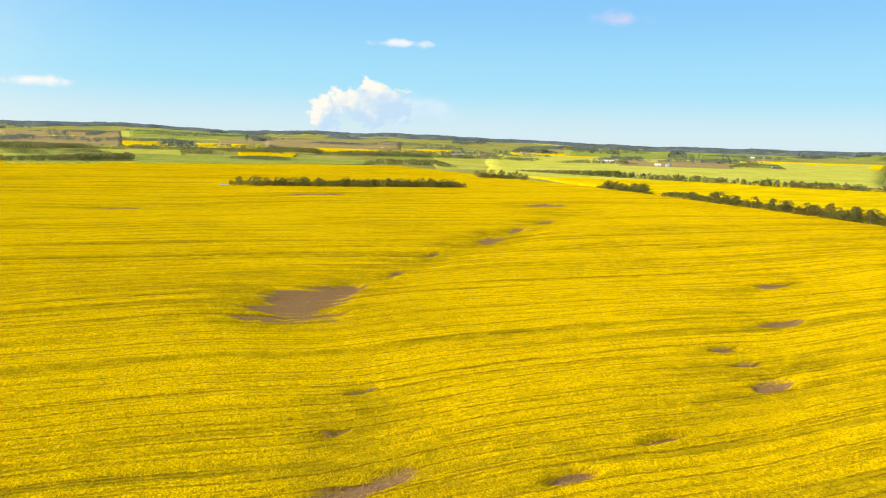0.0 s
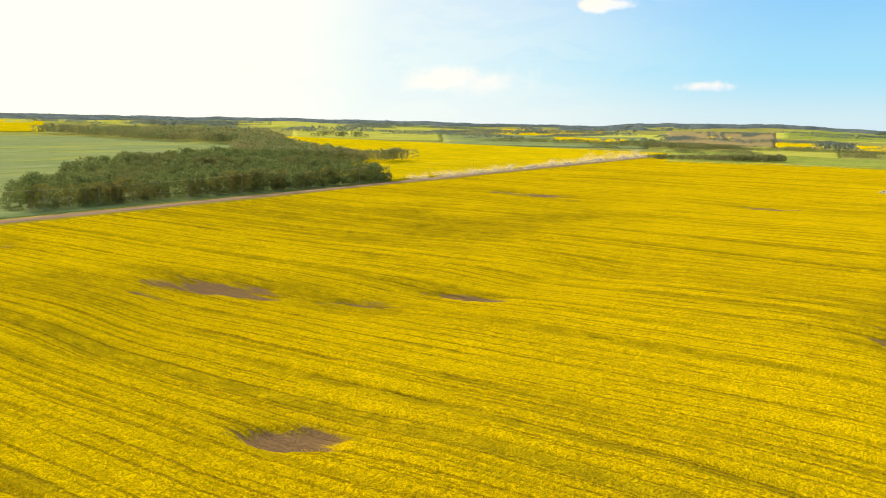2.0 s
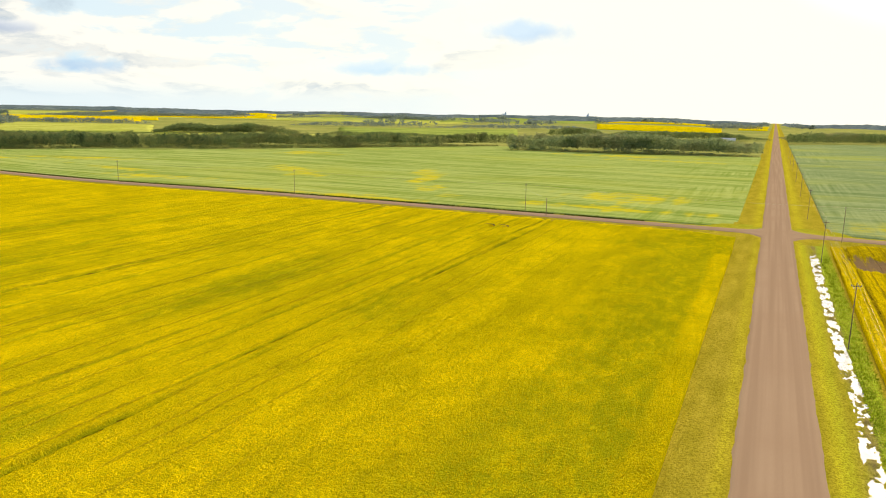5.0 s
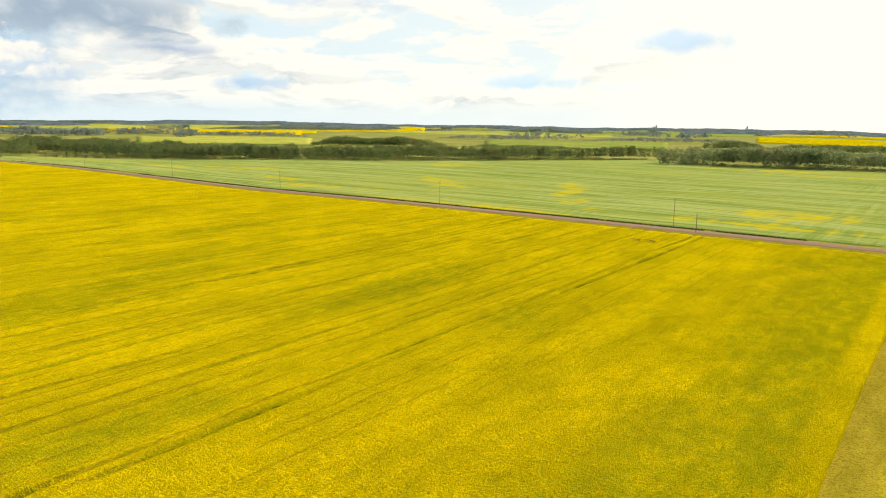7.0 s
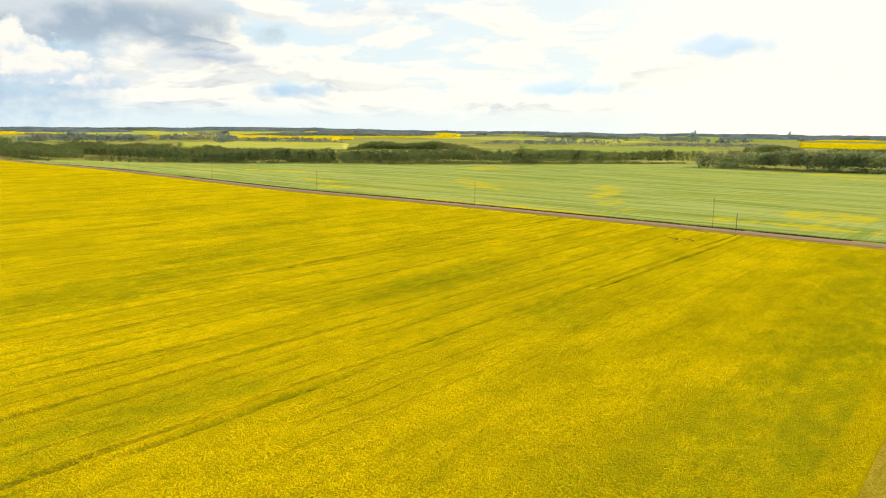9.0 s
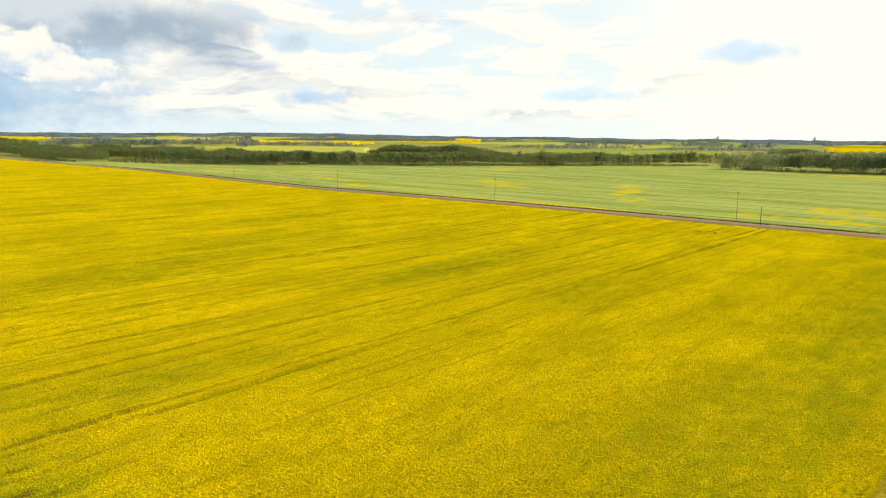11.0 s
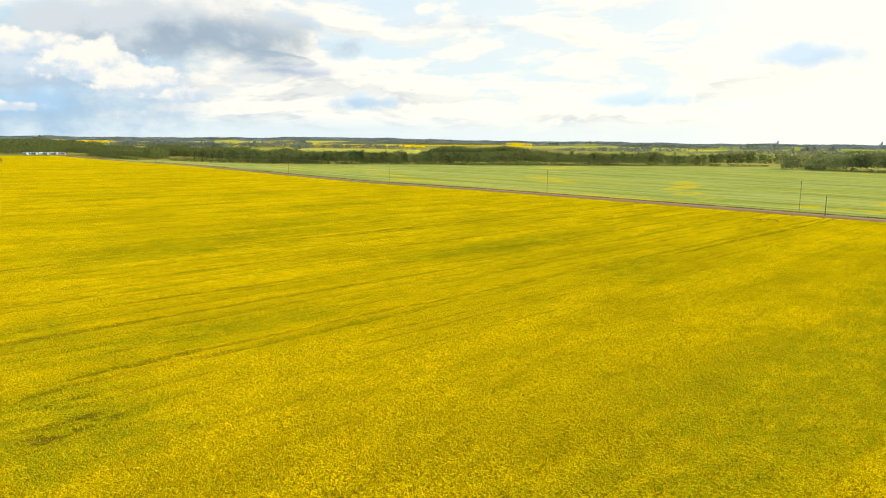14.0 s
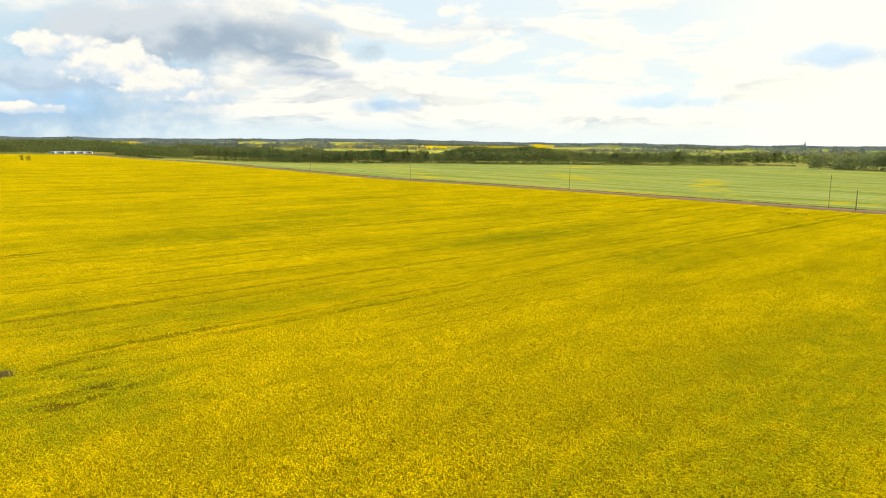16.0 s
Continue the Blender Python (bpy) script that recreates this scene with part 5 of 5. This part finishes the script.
belt(1082, 1174, 1055, 1019, 25, 12.4)
belt(1971, 1483, 2115, 1344, 41, 12.0)
belt(1857, 1013, 2144, 731, 36, 12.4)
belt(1023, 314, 1036, 267, 20, 7.0)
belt(461, 1198, 587, 1141, 32, 12.4)
belt(9, 1216, 166, 1270, 31, 16.0)
belt(177, 1349, 339, 1404, 35, 11.3)
belt(-308, 1063, -271, 1150, 30, 16.0)
belt(-238, 1009, -12, 1141, 30, 14.0)
belt(1345, 1764, 1755, 1720, 58, 16.0)
belt(-763, 705, -594, 797, 30, 16.0)
belt(-1353, 880, -1090, 1007, 38, 12.5)
belt(-922, 1226, -626, 1323, 37, 12.1)
belt(-626, 1323, -366, 1560, 38, 11.1)
belt(-1464, 2379, -1086, 2300, 66, 16.0)
belt(-864, 3693, -356, 4658, 105, 13.6)
belt(-1991, 1435, -1809, 1817, 62, 10.1)
belt(-579, 820, -421, 888, 30, 7.0)
belt(-1383, 459, -1415, 731, 38, 16.0)
belt(-1522, 786, -1405, 925, 42, 12.3)
belt(-749, 695, -642, 769, 30, 14.7)
belt(-1944, 1342, -1717, 1994, 62, 14.1)
belt(-4034, 1346, -3306, 1858, 100, 16.0)


# ---------------------------------------------------------------- power lines
def pole_model():
    pole = new("power_pole")
    part("post", tube(bmesh.new(), (0, 0, -1.0), (0, 0, 10.2), 0.085, 0.06, 10), POLE_WOOD, pole)
    part("crossarm", box(bmesh.new(), -0.72, 0.72, 0.07, 0.16, 9.58, 9.69), POLE_WOOD, pole, "weathered wooden crossarm")
    for sx in (-1, 1):
        part("brace", tube(bmesh.new(), (sx * 0.45, 0.11, 9.58), (0, 0.11, 9.1), 0.018, 0.018, 5), STEEL, pole, "thin galvanised steel brace")
    for ix in (-0.65, 0.2, 0.65):
        bm = tube(bmesh.new(), (ix, 0.115, 9.69), (ix, 0.115, 9.84), 0.04, 0.06, 8)
        tube(bm, (ix, 0.115, 9.84), (ix, 0.115, 9.92), 0.05, 0.025, 8)
        part("insulator", bm, GLASSY, pole, "small pale porcelain insulator")
    return tagged(pole, "weathered wooden power pole with crossarm and insulators", "power pole", "power poles")


def wires(name, points, turn, label, radius):
    """Three slack wires from pole to pole."""
    group = []
    for off in (-0.65, 0.2, 0.65):
        bm = bmesh.new()
        for (x0, y0), (x1, y1) in zip(points[:-1], points[1:]):
            ox, oy = off * math.cos(turn), off * math.sin(turn)
            prev = None
            for i in range(13):
                f = i / 12
                p = Vector((x0 + (x1 - x0) * f + ox, y0 + (y1 - y0) * f + oy, float(land(x0, y0)) - 0.3 + 9.95 - 1.0 * 4 * f * (1 - f)))
                if prev is not None:
                    tube(bm, prev, p, radius, radius, 4)
                prev = p
        me = bpy.data.meshes.new(name)
        bm.to_mesh(me)
        bm.free()
        me.materials.append(WIRE)
        tagged(new(name, me), label, "power line", "power wires")


MAIN_POLES = [(9.3, -34), (9.3, 42), (9.3, 119), (9.3, 190), (9.3, 272), (9.3, 350), (9.3, 430), (9.3, 510), (9.3, 590), (9.3, 670)]
SIDE_POLES = [(-664, 233), (-566, 233), (-472, 232.5), (-371, 232.5), (-277.3, 232.5), (-177.5, 232.5), (-79.7, 232.5), (16.0, 222.5), (103.5, 221), (215, 216), (320, 210), (415, 205)]
POLE = pole_model()
POLE.matrix_basis = pose(MAIN_POLES[0][0], MAIN_POLES[0][1], -0.35)
for x, y in MAIN_POLES[1:]:
    copy_thing(POLE, pose(x, y, -0.35, 0, 0, TREE_RNG.rand() * 4 - 2))
for x, y in SIDE_POLES:
    copy_thing(POLE, pose(x, y, float(land(x, y)) - 0.35, 0, 0, 90 + TREE_RNG.rand() * 4 - 2))
wires("power_wire", MAIN_POLES, 0.0, "bright bare wire strung along the gravel road", 0.0055)
wires("power_wire", SIDE_POLES, math.pi / 2, "thin bare wire strung along the side road", 0.008)
stub = new("guy_pole")
part("post", tube(bmesh.new(), (0, 0, -0.6), (0, 0, 6.4), 0.14, 0.10, 9), POLE_WOOD, stub)
part("guy_wire", tube(bmesh.new(), (0, 0, 6.2), (-9.5, 4.0, 8.6), 0.012, 0.012, 4), STEEL, stub, "thin steel guy wire")
stub.matrix_basis = pose(-70.6, 227.2, -0.4)
tagged(stub, "short wooden guy pole beside the side road", "pole")


# ---------------------------------------------------------------- buildings and vehicles
def gable(bm, w, d, h, rise, over=0.4, thick=0.18):
    """A pitched roof with eaves, ridge along x."""
    a, b = w / 2 + over, d / 2 + over
    drop = rise * over / (d / 2)
    for sy in (-1, 1):
        lo = [bm.verts.new((x, sy * b, h - drop + t)) for t in (0, thick) for x in (-a, a)]
        hi = [bm.verts.new((x, 0, h + rise + t)) for t in (0, thick) for x in (-a, a)]
        for f in ((lo[0], lo[1], hi[1], hi[0]), (lo[2], hi[2], hi[3], lo[3]), (lo[0], lo[2], lo[3], lo[1]), (lo[0], hi[0], hi[2], lo[2]), (lo[1], lo[3], hi[3], hi[1])):
            bm.faces.new(f)
    return bm


def house(x, y, w, d, h, turn, wall, roof, name, label):
    ob = new(name)
    bm = box(bmesh.new(), -w / 2, w / 2, -d / 2, d / 2, -0.5, h)
    rise = d * 0.28
    for sx in (-1, 1):
        v = [bm.verts.new((sx * w / 2, yy, zz)) for yy, zz in ((-d / 2, h), (d / 2, h), (0, h + rise))]
        bm.faces.new(v)
    part("wall", bm, wall, ob)
    part("roof", gable(bmesh.new(), w, d, h, rise), roof, ob)
    n = max(2, int(w / 4))
    for sy in (-1, 1):
        for i in range(n):
            cx = -w / 2 + w * (i + 0.5) / n
            if i == n // 2:
                part("door", box(bmesh.new(), cx - 0.5, cx + 0.5, sy * (d / 2 + 0.03) - 0.04, sy * (d / 2 + 0.03) + 0.04, 0, 2.05), ROOF, ob, "grey door")
            else:
                part("window", box(bmesh.new(), cx - 0.6, cx + 0.6, sy * (d / 2 + 0.03) - 0.03, sy * (d / 2 + 0.03) + 0.03, 1.0, 2.1), GLASS, ob, "dark window pane")
    ob.matrix_basis = pose(x, y, float(land(x, y)) + SOIL_Z + 0.3, 0, 0, turn)
    return tagged(ob, label, "building")


def elevator(x, y, turn, annex, label):
    ob = new("grain_elevator")
    part("tower", box(bmesh.new(), -8, 8, -7, 7, -1, 40), CONCRETE, ob)
    part("headhouse", box(bmesh.new(), -4, 4, -4, 4, 40, 50), CONCRETE, ob)
    part("leg", box(bmesh.new(), 5.0, 6.6, -1, 1, 40, 58), STEEL, ob)
    for i in range(annex):
        bm = tube(bmesh.new(), (-14 - 9.4 * i, 0, -1), (-14 - 9.4 * i, 0, 24), 4.6, 4.6, 16)
        tube(bm, (-14 - 9.4 * i, 0, 24), (-14 - 9.4 * i, 0, 26.5), 4.6, 0.6, 16)
        part("silo", bm, CONCRETE, ob)
    part("gallery", box(bmesh.new(), -12 - 9.4 * annex, -8, -1.5, 1.5, 27, 30), STEEL, ob)
    ob.matrix_basis = pose(x, y, float(land(x, y)) + SOIL_Z, 0, 0, turn) @ Matrix.Diagonal((0.62, 0.62, 0.62, 1))
    return tagged(ob, label, "grain elevator")


def wheel(parent, x, y, r, w):
    bm = tube(bmesh.new(), (x, y - w / 2, r), (x, y + w / 2, r), r, r, 16)
    t = part("wheel", bm, TYRE, parent)
    part("rim", tube(bmesh.new(), (x, y - w / 2 - 0.01, r), (x, y + w / 2 + 0.01, r), r * 0.55, r * 0.55, 10), STEEL, t, "steel rim")


def trailer():
    ob = new("travel_trailer")
    bm = box(bmesh.new(), -3.8, 3.8, -1.25, 1.25, 0.55, 3.1)
    bmesh.ops.bevel(bm, geom=[e for e in bm.edges], offset=0.28, segments=3, affect="EDGES")
    part("body", bm, WHITE, ob)
    for sy in (-1, 1):
        for cx, w in ((-2.2, 0.6), (0.4, 0.9), (2.4, 0.5)):
            part("window", box(bmesh.new(), cx - w, cx + w, sy * 1.26 - 0.02, sy * 1.26 + 0.02, 1.7, 2.4), GLASS, ob, "dark tinted window")
    part("door", box(bmesh.new(), 1.15, 1.75, -1.28, -1.24, 0.7, 2.6), ROOF, ob, "grey door")
    part("roof_vent", box(bmesh.new(), -0.5, 0.5, -0.4, 0.4, 3.08, 3.38), ROOF, ob, "low grey roof unit")
    part("drawbar", tube(bmesh.new(), (3.7, 0, 0.6), (5.0, 0, 0.55), 0.07, 0.05, 6), STEEL, ob, "steel drawbar")
    for cx in (-0.9, 0.1):
        for sy in (-1.05, 1.05):
            wheel(ob, cx, sy, 0.36, 0.24)
    return tagged(ob, "white travel trailer parked in a row by the field", "trailer", "parked trailers")


def pickup():
    ob = new("pickup_truck")
    bm = box(bmesh.new(), -2.7, 2.7, -0.95, 0.95, 0.45, 1.05)
    bmesh.ops.bevel(bm, geom=[e for e in bm.edges], offset=0.12, segments=2, affect="EDGES")
    part("body", bm, WHITE, ob)
    bm = bmesh.new()
    lo = [bm.verts.new(p) for p in ((-0.7, -0.9, 1.0), (1.5, -0.9, 1.0), (1.5, 0.9, 1.0), (-0.7, 0.9, 1.0))]
    hi = [bm.verts.new(p) for p in ((-0.5, -0.75, 1.8), (0.8, -0.75, 1.8), (0.8, 0.75, 1.8), (-0.5, 0.75, 1.8))]
    bm.faces.new(hi)
    for i in range(4):
        bm.faces.new((lo[i], lo[(i + 1) % 4], hi[(i + 1) % 4], hi[i]))
    part("cab", bm, WHITE, ob)
    for sy in (-1, 1):
        part("window", box(bmesh.new(), -0.4, 0.7, sy * 0.84 - 0.02, sy * 0.84 + 0.02, 1.2, 1.65), GLASS, ob, "dark side window")
    for cx in (-1.7, 1.75):
        for sy in (-0.88, 0.88):
            wheel(ob, cx, sy, 0.38, 0.25)
    ob.matrix_basis = pose(468, -31, SOIL_Z + 0.5, 0, 0, 80)
    return tagged(ob, "white pickup truck parked at the grove's end", "pickup truck")


TRAILER = trailer()
TRAILER.matrix_basis = pose(-838, 209, float(land(-838, 209)) - 0.4, 0, 0, 20)
for i in range(1, 8):
    tx, ty = -838 + 1.4 * i, 209 + 4.4 * i + 1.5 * (i % 2)
    copy_thing(TRAILER, pose(tx, ty, float(land(tx, ty)) - 0.4, 0, 0, (20, 75, 12, 100, 30, 85, 15, 60)[i]))
pickup()
house(-57, 990, 17, 9, 4.5, 4, WHITE, ROOF, "farmhouse", "long white farmhouse half hidden among trees")
house(1152, -497, 13, 8, 4.0, 60, WHITE, ROOF, "farmhouse", "white farmhouse with grey roof on the prairie")
house(1145, -470, 20, 11, 5.0, 60, WHITE, ROOF, "barn", "white barn with grey metal roof")
house(1165, -530, 16, 10, 4.5, 30, ROOF, RED_ROOF, "barn", "grey barn with red roof")
house(1017, -700, 24, 9, 4.0, 55, WHITE, WHITE, "barn", "long white machine shed on the pasture")
house(1004, -672, 9, 7, 3.5, 20, WHITE, ROOF, "shed", "small white shed on the pasture")
house(924, -726, 9, 6, 3.2, 40, WHITE, WHITE, "shed", "small white shed on the pasture")
house(918, -742, 7, 6, 3.0, 10, WHITE, ROOF, "shed", "small white shed on the pasture")
house(889, -936, 13, 8, 3.8, 50, WHITE, WHITE, "farmhouse", "white farmhouse near a tree belt")
house(1536, -1526, 12, 8, 4.5, 45, WHITE, WHITE, "barn", "tall white barn far across the fields")
house(1570, -1600, 11, 8, 4.0, 45, WHITE, WHITE, "barn", "white barn far across the fields")
house(1733, -904, 20, 12, 6.0, 60, WHITE, RED_ROOF, "barn", "white barn with red roof far across the fields")
elevator(-1600, 4380, 15, 3, "pale concrete grain elevator with silos on the skyline")
elevator(-1080, 4470, 10, 1, "pale concrete grain elevator tower on the skyline")


# ---------------------------------------------------------------- dust raised on the side road
def wheel_marks(x, y, turn):
    """A short curved rut of flattened, bare crop left by a turning wheel."""
    bm = bmesh.new()
    rows = []
    for i in range(9):
        a = radians(turn + 14.0 * i)
        w = 0.42 * math.sin(math.pi * (i + 0.6) / 9.4)
        for r in (3.2 - w, 3.2, 3.2 + w):
            rows.append(bm.verts.new((x + r * math.cos(a), y + r * math.sin(a), 0.42 - (0.05 if r == 3.2 else 0.0))))
    for i in range(8):
        for j in (0, 1):
            bm.faces.new((rows[3 * i + j], rows[3 * i + j + 1], rows[3 * i + j + 4], rows[3 * i + j + 3]))
    me = bpy.data.meshes.new("wheel_rut")
    bm.to_mesh(me)
    bm.free()
    me.materials.append(RUT)
    tagged(new("wheel_rut", me), "short curved dark wheel rut in the canola", "wheel rut", kind="structure")


RUT = two_tone("trampled_soil", (0.10, 0.07, 0.03), (0.18, 0.12, 0.04), 2.0, relief=0.4, depth=0.1)
wheel_marks(-80.5, 195.8, 0)
wheel_marks(-76.2, 196.2, 0)


def make_dust():
    m, k, p, out = material("road_dust")
    k.put(p.inputs["Base Color"], k.mix(k.noise(k.position(), 0.2, 3.0), (0.92, 0.80, 0.62), (0.98, 0.90, 0.74)))
    leafy(k, p, out, 0.5)
    clear = k.add("ShaderNodeBsdfTransparent")
    veil = k.add("ShaderNodeMixShader")
    veil.inputs[0].default_value = 0.12
    k.link(clear.outputs[0], veil.inputs[1])
    k.link(out.inputs[0].links[0].from_socket, veil.inputs[2])
    k.link(veil.outputs[0], out.inputs[0])
    rng = np.random.RandomState(90)
    c, r = [], []
    for i in range(260):
        x = 340 + 470 * rng.rand() ** 0.8
        h = 0.6 + 6.5 * rng.rand() ** 1.5 * NZ.at(np.array(x / 25.0), np.array(3.0))
        c.append((x, float(cross_y(x)) + 3.0 * (rng.rand() - 0.3), 0.2 + h * 0.6))
        r.append((6 + 5 * rng.rand(), 2.5, h + 0.4))
    co, faces = leaf_cloud(rng, np.array(c), np.array(r), 16, [1.9])
    co[:, 2] = np.maximum(co[:, 2], 0.25)
    ob = new("dust_cloud", mesh_arrays("dust_cloud", co, faces, [m]))
    tagged(ob, "thin pale dust hanging over the gravel side road", "dust", kind="stuff")


make_dust()
